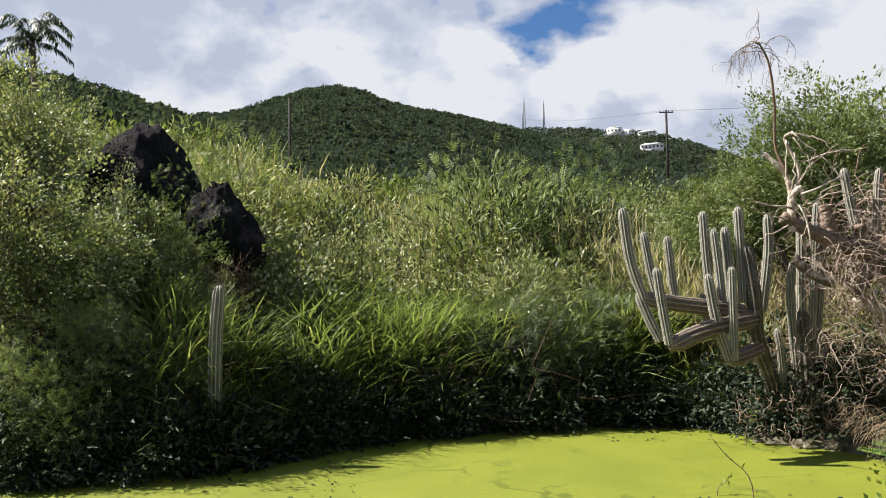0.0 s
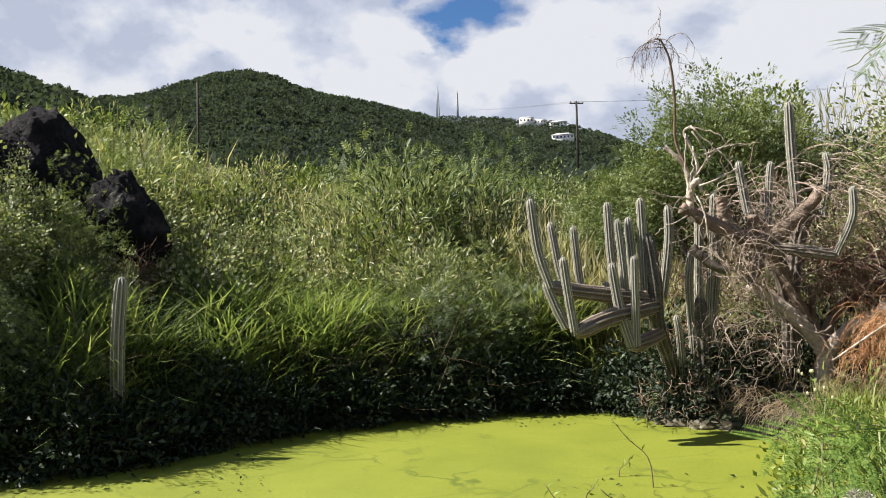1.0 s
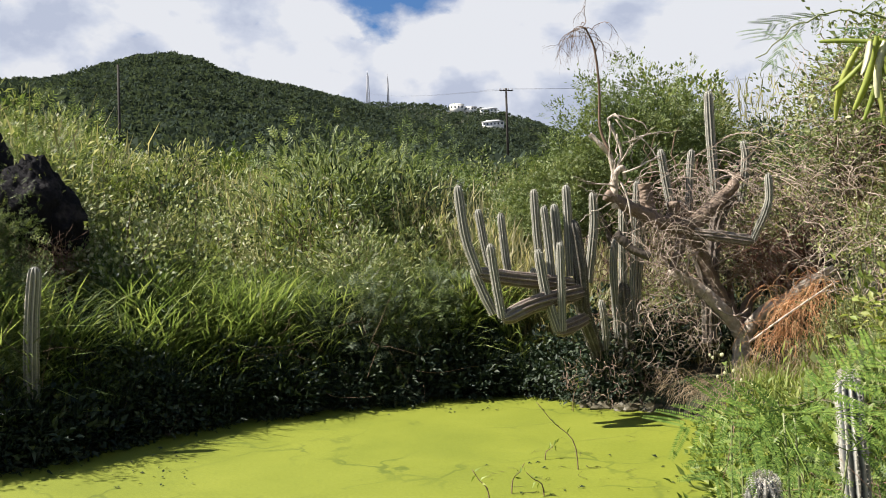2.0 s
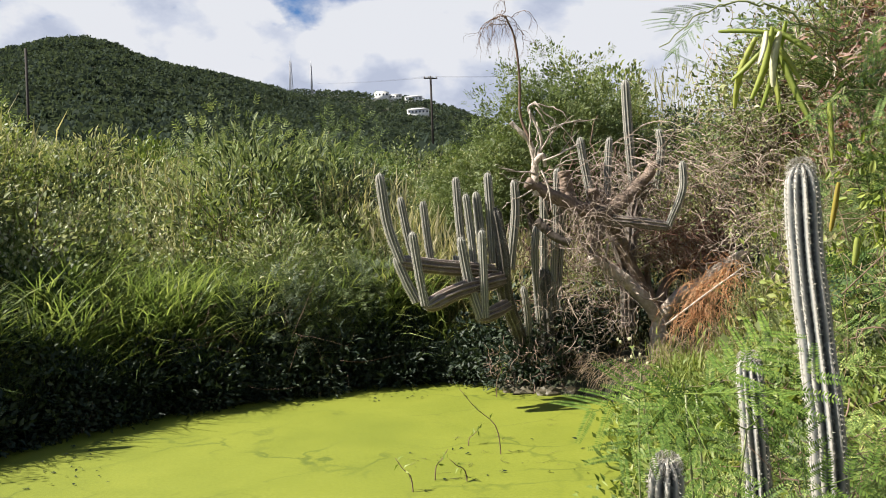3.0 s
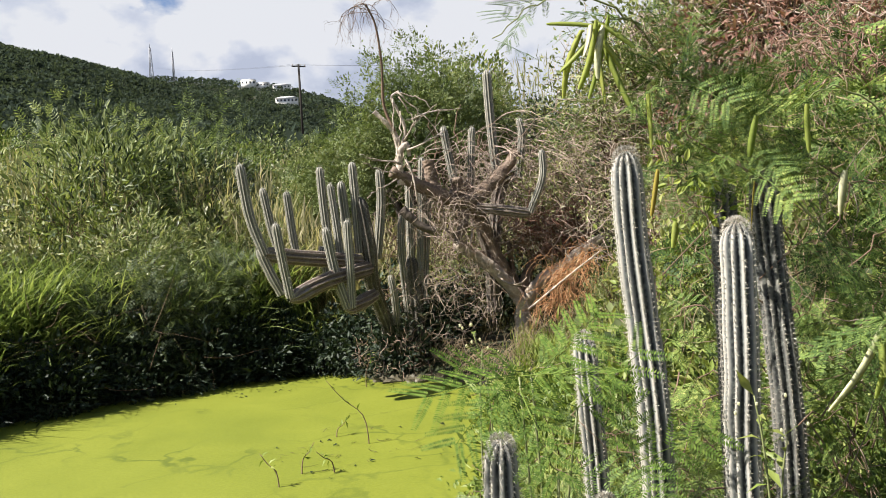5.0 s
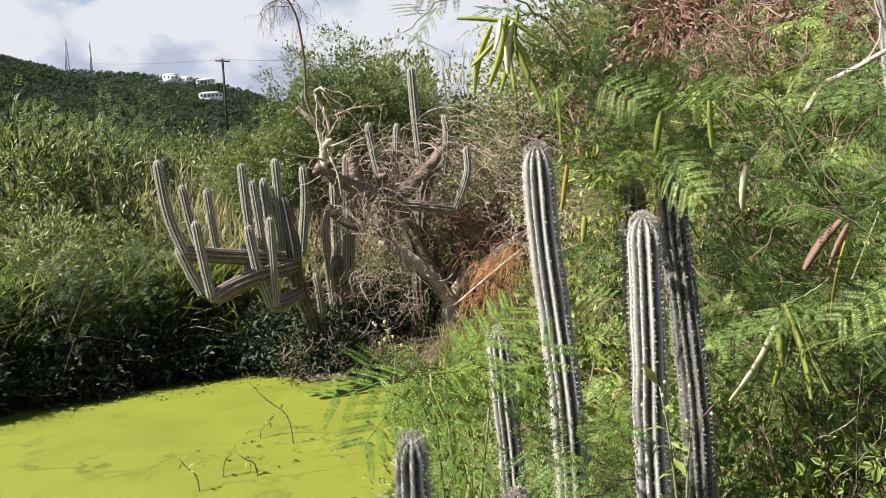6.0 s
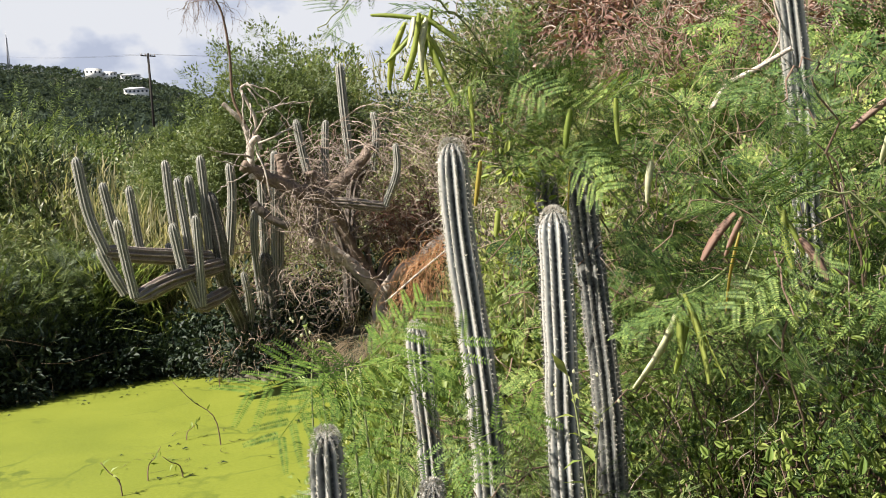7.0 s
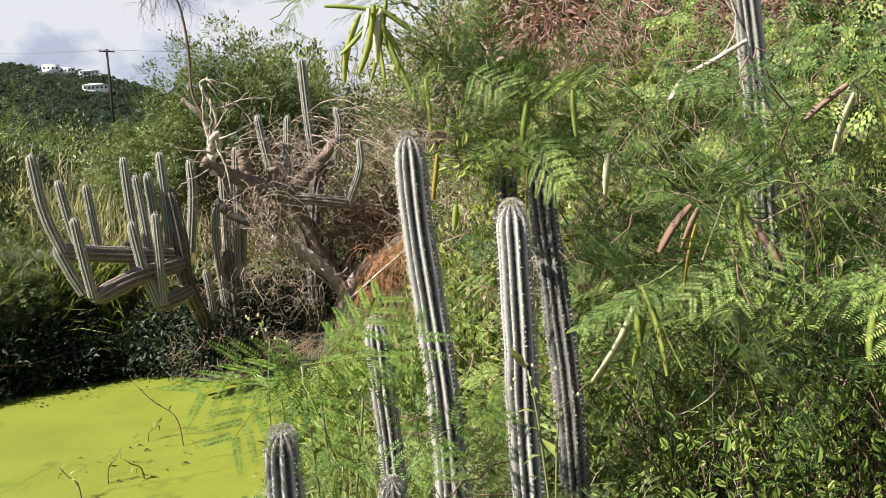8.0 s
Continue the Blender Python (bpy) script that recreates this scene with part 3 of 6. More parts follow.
def woods(name, n, az0, az1, r0, r1, size, label, power=1.0):
    az = np.radians(rng.uniform(az0, az1, n))
    r = r0 + (r1 - r0) * rng.uniform(0, 1, n) ** power
    x, y = r * np.sin(az), r * np.cos(az)
    bits = []
    kinds = 5
    for q in range(kinds):
        sel = slice(q, None, kinds)
        at = np.stack([x[sel], y[sel], land(x[sel], y[sel])], -1)
        s = size * rng.uniform(0.3, 1.0, len(at)) ** 1.4 * 1.7
        at[:, 2] += 0.3 * s
        turn = rng.uniform(0, 2 * np.pi, len(at))
        d = np.stack([np.sin(turn), np.cos(turn), 0.15 * rng.normal(size=len(at))], -1)
        bits.append(stamp(*clump_shape(), at, basis(d, np.array([0, 0, 1.0]), s)))
    ob = new(name, mesh_np(name, *join(*bits), M_FAR))
    return tagged(ob, label, "woodland", kind="stuff")


woods("far_hill_woods", 17000, -16, 21, 180, 715, 3.0, "dense low woodland over the far hillside")
woods("ridge_woods", 4000, 1, 24, 640, 915, 3.2, "low woodland along the back ridge")
woods("near_hill_scrub", 5000, -34, -7, 28, 96, 0.8, "dark scrub over the slope below the palm")
woods("valley_scrub", 4000, -14, 24, 30, 180, 1.3, "scrub and low trees behind the grassy rise", 0.8)


# ---- far things ----
def lattice_mast(at, height, wide):
    ob = thing("radio_mast", at, "slender steel lattice radio mast on the ridge", "mast", "masts on the ridge")
    for sx, sy in ((-1, -1), (1, -1), (0, 1)):
        part("leg", mesh_np("leg", *tube(np.array([(sx * wide, sy * wide, -2), (sx * wide * 0.35, sy * wide * 0.35, height)]), 0.34, 0.26, 4), M_STEEL), ob)
    bits = []
    for q in range(int(height / 2.5)):
        z = q * 2.5
        w = wide * (1 - 0.65 * z / height)
        ring = [(-w, -w), (w, -w), (0, w)]
        for p0, p1 in zip(ring, ring[1:] + ring[:1]):
            bits.append(tube(np.array([(*p0, z), (*p1, z + 2.5)]), 0.2, 0.2, 3))
    part("bracing", mesh_np("bracing", *join(*bits), M_STEEL), ob)
    part("antenna", mesh_np("antenna", *tube(np.array([(0, 0, height - 1), (0, 0, height + 5)]), 0.35, 0.2, 5), M_STEEL), ob)
    return ob


def ground_at(az, r):
    x, y = r * math.sin(radians(az)), r * math.cos(radians(az))
    return Vector((x, y, float(land(x, y))))


lattice_mast(ground_at(6.4, 880), 37, 2.2)
lattice_mast(ground_at(7.8, 880), 31, 1.1)


def utility_pole(at, height, arms, thick, lean=0.0):
    ob = thing("utility_pole", at, "weathered wooden utility pole rising from the scrub", "utility pole", "utility poles")
    ob.rotation_euler = (0, lean, 0)
    part("post", mesh_np("post", *tube(np.array([(0, 0, -1.5), (0, 0, height / 2), (0, 0, height)]), thick, thick * 0.75, 10), M_POLE), ob)
    for q in range(arms):
        z = height - 0.35 - 0.7 * q
        arm = part("crossarm", mesh_np("crossarm", *tube(np.array([(-1.05, 0, z), (1.05, 0, z)]), 0.09, 0.09, 4), M_POLE), ob)
        for xx in (-0.95, -0.35, 0.35, 0.95):
            part("insulator", mesh_np("insulator", *tube(np.array([(xx, 0, z + 0.05), (xx, 0, z + 0.16), (xx, 0, z + 0.3)]), 0.06, 0.08, 6), M_CERAMIC), arm)
    return ob


P1 = Vector((34.65, 120.1, 15.5))
utility_pole(P1, 11.75, 1, 0.2)
P2 = Vector((-10.4, 59.1, 5.0))
utility_pole(P2, 10.5, 0, 0.11)


def wire(name, a, b, sag):
    u = np.linspace(0, 1, 24)[:, None]
    line = np.array(a) + (np.array(b) - np.array(a)) * u - np.array([0, 0, sag]) * (4 * u * (1 - u))
    ob = new(name, mesh_np(name, *tube(line, 0.011, 0.011, 3), M_WIRE))
    return tagged(ob, "thin black power line strung from the pole", "power line", "power lines")


for dx in (-0.95, 0.35, 0.95):
    top = P1 + Vector((dx, 0, 11.65))
    wire("power_line", top, (51 + 2 * dx, 497, 105), 2.0)
    wire("power_line", top, (top.x + 70, top.y - 14, top.z + 4), 1.6)


def box(x0, x1, y0, y1, z0, z1):
    v = np.array([(x, y, z) for x in (x0, x1) for y in (y0, y1) for z in (z0, z1)], float)
    f = np.array([(0, 1, 3), (0, 3, 2), (4, 6, 7), (4, 7, 5), (0, 4, 5), (0, 5, 1), (2, 3, 7), (2, 7, 6), (0, 2, 6), (0, 6, 4), (1, 5, 7), (1, 7, 3)])
    return v, f


def house(at, turn, w, d, h, label):
    ob = thing("house", at, label, "house", "houses on the ridge")
    ob.rotation_euler = (0, 0, turn)
    wall = part("wall", mesh_np("wall", *box(-w / 2, w / 2, -d / 2, d / 2, -4, h), M_WHITE), ob)
    e = 0.6
    rv = np.array([(-w / 2 - e, -d / 2 - e, h), (w / 2 + e, -d / 2 - e, h), (w / 2 + e, d / 2 + e, h), (-w / 2 - e, d / 2 + e, h), (-w / 4, 0, h + d * 0.22), (w / 4, 0, h + d * 0.22)])
    part("roof", mesh_np("roof", rv, np.array([(0, 1, 5), (0, 5, 4), (1, 2, 5), (2, 3, 4), (2, 4, 5), (3, 0, 4), (0, 2, 1), (0, 3, 2)]), M_ROOF), ob)
    n = max(2, int(w / 3.2))
    for q in range(n):
        xx = -w / 2 + (q + 0.5) * w / n
        part("window", mesh_np("window", *box(xx - 0.8, xx + 0.8, -d / 2 - 0.05, -d / 2 + 0.1, h * 0.35, h * 0.75), M_PANE), wall)
    return ob


p = ground_at(12.5, 880)
house(p + Vector((0, -6, 1.5)), -0.2, 15, 9, 5.5, "white two-storey house on the far ridge")
house(p + Vector((13, -8, 0.5)), -0.25, 16, 8, 3.6, "low white house on the far ridge")
p = ground_at(14.7, 880)
house(p + Vector((0, -6, 0.8)), -0.3, 18, 8, 3.8, "long pale house on the far ridge")
house(ground_at(15.1, 760) + Vector((0, 0, 4.0)), -0.3, 20, 10, 4.5, "white house with a pale roof among trees")


def palm(at, height):
    ob = thing("palm_tree", at, "tall coconut palm dark against the sky", "palm tree")
    part("trunk", mesh_np("trunk", *tube(curve([(0.5, 0, -1), (0.2, 0, height * 0.5), (0, 0, height)], 12), 0.32, 0.17, 8), M_DARKBARK), ob)
    for q in range(19):
        turn = 2 * math.pi * q / 19 + rng.uniform(-0.15, 0.15)
        rise = rng.uniform(-0.2, 1.9)
        ln = rng.uniform(2.6, 3.5)
        o = np.array([math.cos(turn), math.sin(turn), 0])
        line = curve([(0, 0, height), o * ln * 0.45 + [0, 0, height + ln * 0.4 * rise], o * ln * 0.95 + [0, 0, height + ln * (0.45 * rise - 0.35)]], 16)
        bits = [tube(line, 0.045, 0.015, 3)]
        t, u, w = rings(line)
        side = norm(np.cross(t, [0, 0, 1.0]))
        for sx in (-1, 1):
            at_ = np.repeat(line[2:], 3, 0) + rng.normal(size=((len(line) - 2) * 3, 3)) * 0.04
            dd = np.repeat(side[2:] * sx + t[2:] * 0.6 - [0, 0, 0.75], 3, 0) + 0.1 * rng.normal(size=((len(line) - 2) * 3, 3))
            bits.append(leaves_at(rhomb(0.07, 0.0, 0.2), at_, norm(dd), 0.7 * rng.uniform(0.7, 1.1, len(at_)), 0.2))
        part("frond", mesh_np("frond", *join(*bits), M_PALM), ob)
    return ob


palm(Vector((-29.1, 59.2, 13.5)), 6.4)


# ---- boulders ----
def boulder(at, size, seed, label):
    bm = bmesh.new()
    bmesh.ops.create_icosphere(bm, subdivisions=5, radius=1)
    o = Vector((seed * 7.3, seed * 3.1, seed))
    for v in bm.verts:
        p = v.co.copy()
        ridge = 1 - abs(noise.noise(p * 1.5 + o)) * 2
        n = noise.fractal(p * 1.1 + o, 0.8, 2.2, 6) * 0.17 + ridge * 0.1 - 0.07
        n += 0.05 * noise.noise(Vector((p.x * 9, p.y * 9, p.z * 2.5)) + o) + 0.025 * noise.noise(p * 22)
        q = p * (1 + n)
        flare = 1.12 - 0.34 * q.z
        v.co = Vector((q.x * size[0] * flare, q.y * size[1] * flare, q.z * size[2]))
    me = bpy.data.meshes.new("boulder")
    bm.to_mesh(me)
    bm.free()
    for q in me.polygons:
        q.use_smooth = True
    me.materials.append(M_ROCK)
    ob = new("boulder", me)
    ob.location = at
    return tagged(ob, label, "boulder", "boulders on the slope")


boulder((-3.45, 9.6, 2.75), (0.58, 0.55, 0.82), 4, "large black weathered boulder with a rounded top")
boulder((-2.5, 9.35, 2.33), (0.36, 0.4, 0.46), 6, "smaller black boulder with a pale edge beside grass")
boulder((-2.18, 9.3, 2.12), (0.2, 0.25, 0.36), 3, "small dark boulder with grey lichen in grass")


# ---- cacti ----
def column(points, r, ribs=9, steps=22, across=4, taper=0.94):
    """A ribbed stem with a domed tip; points run from tip to foot. Gives corners, triangles, crest values and places for spines."""
    line = curve(points[::-1], steps * 4)
    cum = np.concatenate([[0], np.cumsum(np.linalg.norm(np.diff(line, axis=0), axis=1))])
    L = cum[-1]
    dome = min(1.5 * r, 0.4 * L)
    want = np.concatenate([np.linspace(0, L - dome, steps), L - dome + dome * np.sin(np.linspace(0, np.pi / 2, 8)[1:])])
    pts = np.stack([np.interp(want, cum, line[:, q]) for q in range(3)], -1)
    t, u, w = rings(pts)
    k = np.sqrt(np.clip(1 - ((want - (L - dome)) / dome).clip(0, 1) ** 2, 0, 1))
    rad_ = r * (taper + (1 - taper) * np.sin(np.pi * want / L)) * np.maximum(k, 0.03)
    rad_ = rad_ * (1 + 0.025 * np.sin(want / r * 1.3 + rng.uniform(0, 6)))
    m_ = ribs * across
    th = np.linspace(0, 2 * np.pi, m_, endpoint=False)
    c = (0.5 + 0.5 * np.cos(ribs * th)) ** 0.8
    prof = 0.68 + 0.34 * c
    V = pts[:, None] + (rad_[:, None] * prof[None])[..., None] * (np.cos(th)[None, :, None] * u[:, None] + np.sin(th)[None, :, None] * w[:, None])
    n = len(pts)
    i = np.arange(n - 1)[:, None] * m_
    j = np.arange(m_)[None]
    kk = (j + 1) % m_
    F = np.concatenate([np.stack([i + j, i + kk, i + m_ + kk], -1).reshape(-1, 3), np.stack([i + j, i + m_ + kk, i + m_ + j], -1).reshape(-1, 3)])
    crest = np.tile(c, n)
    return V.reshape(-1, 3), F, crest, (pts, t, u, w, rad_, want, L)


def spines(info, r, ribs, gap, per, length, width, wool):
    """Bundles of spines along each rib, longer and woollier at the tip."""
    pts, t, u, w, rad_, want, L = info
    at, d = [], []
    s = np.arange(gap * 0.5, L, gap)
    ip = lambda a: np.stack([np.interp(s, want, a[:, q]) for q in range(3)], -1)
    P, T, U, Wd = ip(pts), ip(t), ip(u), ip(w)
    R = np.interp(s, want, rad_)
    for q in range(ribs):
        th = 2 * np.pi * q / ribs
        o = U * math.cos(th) + Wd * math.sin(th)
        a = P + o * (R * 1.02)[:, None]
        for _ in range(per):
            at.append(a)
            d.append(norm(o + 0.75 * rng.normal(size=o.shape) + 0.25 * T))
    at, d = np.concatenate(at), np.concatenate(d)
    size = length * rng.uniform(0.5, 1.3, len(at))
    if wool:
        tip, td = pts[-1], t[-1]
        n = wool
        o = norm(rng.normal(size=(n, 3)) + td * 0.9)
        at = np.vstack([at, tip - td * 0.5 * r + o * r * 0.78])
        d = np.vstack([d, norm(o + 0.6 * rng.normal(size=(n, 3)))])
        size = np.concatenate([size, length * rng.uniform(0.4, 0.95, n)])
    tv, tf = np.array([(-width, 0, 0), (width, 0, 0), (0, 1, 0)]), np.array([(0, 1, 2)])
    sc = np.stack([np.ones(len(size)), size, np.ones(len(size))], -1)
    return stamp(tv, tf, at, basis(d, rand_dirs(len(d)), sc))


def add_column(parent, points, r, mat, near=False, ribs=9, label="", name="column"):
    steps = 46 if near else 16
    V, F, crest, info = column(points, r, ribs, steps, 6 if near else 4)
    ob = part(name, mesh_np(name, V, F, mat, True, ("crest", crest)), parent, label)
    sp = spines(info, r, ribs, 0.011, 9, 0.0085, 0.0006, 1600) if near else spines(info, r, ribs, 0.028, 4, 0.016, 0.0013, 40)
    tagged(part("spine_cover", mesh_np("spine_cover", *sp, M_SPINE), ob), kind="stuff")
    return ob


cluster = thing("cactus", (3.5, 8.35, 0.2), "many-armed columnar cactus leaning out over the pond bank", "cactus", "columnar cacti")
O = np.array(cluster.location)


def arms(parent, origin, rows, mat, r, name="column"):
    for pts in rows:
        add_column(parent, np.array(pts) - origin, r * rng.uniform(0.9, 1.1), mat, name=name)


arms(cluster, O, [
    [(1.72, 7.47, 2.28), (1.78, 7.46, 1.80), (1.89, 7.43, 1.43)],
    [(1.84, 7.46, 1.50), (1.93, 7.43, 1.26), (2.02, 7.41, 1.06)],
    [(1.97, 7.72, 2.07), (2.04, 7.70, 1.64), (2.12, 7.69, 1.36)],
    [(2.21, 7.76, 2.03), (2.25, 7.75, 1.57), (2.28, 7.74, 1.34)],
    [(1.95, 7.21, 1.72), (1.99, 7.20, 1.38), (2.04, 7.19, 1.04)],
    [(2.59, 7.86, 2.27), (2.61, 7.85, 1.79), (2.65, 7.84, 1.32)],
    [(2.65, 7.74, 2.09), (2.69, 7.72, 1.61), (2.71, 7.71, 1.22)],
    [(2.81, 7.89, 2.12), (2.84, 7.88, 1.67), (2.86, 7.87, 1.27)],
    [(2.93, 7.85, 2.31), (2.94, 7.84, 1.89), (2.95, 7.84, 1.38)],
    [(2.49, 7.47, 1.66), (2.55, 7.45, 1.24), (2.65, 7.42, 0.87)],
    [(2.69, 7.40, 1.72), (2.69, 7.40, 1.23), (2.69, 7.40, 0.87)],
    [(2.50, 7.68, 1.48), (2.54, 7.66, 1.18), (2.58, 7.65, 1.07)],
], M_CACTUS, 0.043)
add_column(cluster, np.array([(1.85, 7.44, 1.45), (2.27, 7.54, 1.38), (2.92, 7.75, 1.3)]) - O, 0.075, M_OLDCACTUS, name="arm", label="thick grey-brown woody arm")
add_column(cluster, np.array([(2.04, 7.19, 1.02), (2.44, 7.38, 1.15), (3.0, 7.75, 1.22)]) - O, 0.08, M_OLDCACTUS, name="arm", label="thick grey-brown woody arm")
add_column(cluster, np.array([(2.64, 7.42, 0.85), (2.8, 7.5, 0.9), (3.05, 7.76, 0.95)]) - O, 0.07, M_OLDCACTUS, name="arm", label="thick grey-brown woody arm")
add_column(cluster, np.array([(2.98, 7.84, 1.95), (3.04, 7.8, 1.43), (3.08, 7.88, 1.05), (3.3, 8.1, 0.6), (3.5, 8.35, 0.1)]) - O, 0.075, M_DARKTRUNK, name="trunk", label="dark trunk")

behind = thing("cactus", (3.65, 8.1, 0.3), "upright columnar cactus hidden behind dead branches", "cactus", "columnar cacti")
O = np.array(behind.location)
arms(behind, O, [
    [(3.29, 8.03, 2.25), (3.29, 8.03, 1.89), (3.22, 8.06, 1.3)],
    [(3.79, 8.03, 2.36), (3.76, 8.05, 1.88), (3.7, 8.06, 1.0)],
    [(3.65, 8.10, 2.19), (3.64, 8.10, 1.77), (3.62, 8.12, 0.9)],
    [(3.87, 8.08, 2.15), (3.84, 8.10, 1.7), (3.75, 8.12, 0.8)],
    [(3.53, 8.05, 1.75), (3.5, 8.05, 1.4), (3.56, 8.12, 0.7)],
], M_CACTUS, 0.044)
add_column(behind, np.array([(3.62, 8.1, 1.3), (3.64, 8.1, 0.8), (3.65, 8.1, 0.0)]) - O, 0.09, M_DARKTRUNK, name="trunk")
low = thing("cactus", (3.55, 7.95, 0.2), "short young cactus stem in shade above the water", "cactus", "columnar cacti")
O = np.array(low.location)
arms(low, O, [[(3.33, 8.0, 1.12), (3.36, 8.0, 0.92), (3.42, 8.1, 0.55), (3.5, 8.25, 0.2)]], M_CACTUS, 0.034)
upper = thing("cactus", (4.6, 8.1, 1.0), "tall columnar cactus above the dead brush", "cactus", "columnar cacti")
O = np.array(upper.location)
arms(upper, O, [
    [(4.06, 8.02, 2.69), (4.09, 8.00, 2.42), (4.15, 7.97, 2.0)],
    [(4.39, 7.96, 2.68), (4.37, 7.97, 2.47), (4.34, 7.98, 2.0)],
    [(4.94, 7.87, 2.76), (4.96, 7.86, 2.55), (4.9, 7.89, 2.1)],
    [(4.87, 7.33, 2.35), (4.86, 7.33, 2.05), (4.73, 7.41, 1.69)],
], M_CACTUS, 0.042)
add_column(upper, np.array([(4.75, 8.22, 3.36), (4.76, 8.21, 2.81), (4.79, 8.20, 2.2)]) - O, 0.053, M_CACTUS)
add_column(upper, np.array([(4.74, 7.4, 1.68), (4.47, 7.57, 1.74), (4.25, 7.7, 1.78)]) - O, 0.06, M_OLDCACTUS, name="arm", label="pale ribbed fallen arm")
add_column(upper, np.array([(4.12, 7.98, 2.1), (4.3, 7.98, 1.95), (4.6, 8.1, 1.3), (4.62, 8.12, 0.6)]) - O, 0.09, M_OLDCACTUS, name="trunk")
add_column(upper, np.array([(4.92, 7.88, 2.2), (4.8, 8.15, 2.0), (4.64, 8.12, 1.2)]) - O, 0.08, M_OLDCACTUS, name="arm")

lone = thing("cactus", (-1.97, 7.5, 0.2), "single pale green cactus column among bank shrubs", "cactus", "columnar cacti")
add_column(lone, np.array([(-0.02, 0, 1.43), (-0.06, 0, 0.9), (-0.07, 0, 0.2), (-0.06, 0, -0.1)]), 0.062, M_CACTUS)


def near_cactus(points, r, label, skin=M_CACTUSNEAR):
    pts = np.array(points, float)
    foot = pts[-1].copy()
    foot[2] = float(land(foot[0], foot[1])) - 0.1
    ob = thing("cactus", foot, label, "cactus", "columnar cacti")
    pts = np.vstack([pts, foot]) - foot
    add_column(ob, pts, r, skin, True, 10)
    return ob


near_cactus([(1.363, 1.454, 1.742), (1.370, 1.457, 1.554), (1.385, 1.451, 1.337), (1.393, 1.438, 1.133), (1.403, 1.447, 0.895)], 0.038, "tall blue-grey ribbed cactus column with white spines")
near_cactus([(1.441, 1.204, 1.567), (1.435, 1.199, 1.421), (1.436, 1.204, 1.236), (1.448, 1.225, 1.042)], 0.036, "blue-grey cactus column with a woolly white tip")
near_cactus([(1.625, 1.302, 1.668), (1.629, 1.298, 1.506), (1.626, 1.278, 1.318), (1.63, 1.264, 1.036)], 0.034, "cactus column behind a paler one, shade put into its skin colour", M_CACTUSSHADE)
near_cactus([(1.604, 1.402, 1.656), (1.601, 1.402, 1.468), (1.586, 1.385, 1.261)], 0.031, "grey cactus column half hidden by leaves, shade put into its skin colour", M_CACTUSSHADE)
near_cactus([(1.343, 1.634, 1.304), (1.344, 1.624, 1.142), (1.359, 1.631, 0.888)], 0.031, "short cactus column rising through feathery leaves")
near_cactus([(0.912, 1.302, 1.18), (0.918, 1.321, 1.069), (0.922, 1.33, 0.7)], 0.036, "young cactus stem at the water's edge")
near_cactus([(1.126, 1.274, 1.033), (1.133, 1.289, 0.93), (1.135, 1.29, 0.7)], 0.03, "small young cactus stem under feathery leaves")
near_cactus([(2.361, 1.215, 2.212), (2.388, 1.216, 2.107), (2.421, 1.224, 1.908), (2.441, 1.229, 1.639)], 0.038, "tall pale cactus column up the bank")


# ---- dead wood ----
def spray(me, parent):
    ob = part(me.name.split(".")[0], me, parent)
    return tagged(ob, kind="stuff")


def log_part(name, parent, o, points, r0, r1, mat, rough=0.1, sides=11, label=""):
    """A knotty limb through places in the world."""
    pts = np.array(points, float)
    n = 14 + 8 * len(pts)
    V, F = tube(curve(pts - o, n), r0, r1, sides, 0.0)
    ph = rng.uniform(0, 6, 3)
    lump = 0.55 * np.sin(V[:, 0] * 21 + V[:, 2] * 13 + ph[0]) + 0.45 * np.sin(V[:, 2] * 37 + V[:, 1] * 29 + ph[1]) + 0.5 * rng.normal(size=len(V))
    axis = np.vstack([np.repeat(curve(pts - o, n), sides, 0), V[-2:]])
    V = V + (V - axis) * (rough * lump)[:, None]
    return part(name, mesh_np(name, V, F, mat, True), parent, label)


def strands(n, a, b, fall, length, r, jitter, wave=0.06, sides=3):
    """Thin stems that start along the line a-b and arch over to hang down; fall: their main direction."""
    a, b, fall = np.array(a, float), np.array(b, float), np.array(fall, float)
    bits = []
    for _ in range(n):
        p = a + (b - a) * rng.uniform() + jitter * rng.normal(size=3)
        ln = length * rng.uniform(0.35, 1.15)
        d = norm(fall * [1, 1, 0.1] + 0.5 * rng.normal(size=3) + [0, 0, 0.35])
        pts = [p]
        for q in range(6):
            d = norm(d + (0.16 + 0.1 * q) * (norm(fall) - d * 0.4) + wave * 5 * rng.normal(size=3) * 0.5)
            pts.append(pts[-1] + d * ln / 6)
        bits.append(tube(np.array(pts), r * rng.uniform(0.6, 1.2), r * 0.35, sides))
    return join(*bits)


fork = thing("dead_tree", (4.87, 7.92, 0.1), "bare forked dead tree with pale grey bark on the bank", "tree")
O = np.array(fork.location)
log_part("trunk", fork, O, [(4.77, 7.87, 0.0), (4.84, 7.88, 0.44), (4.87, 7.89, 0.69)], 0.1, 0.085, M_BARK)
log_part("limb", fork, O, [(4.87, 7.89, 0.66), (4.74, 7.87, 0.86), (4.54, 7.88, 1.07), (4.29, 7.91, 1.27), (4.08, 7.91, 1.4)], 0.08, 0.058, M_BARK)
log_part("limb", fork, O, [(4.86, 7.9, 0.70), (4.7, 7.93, 1.03), (4.55, 7.93, 1.32), (4.42, 7.91, 1.6), (4.27, 7.87, 1.83)], 0.075, 0.06, M_GREYBARK)
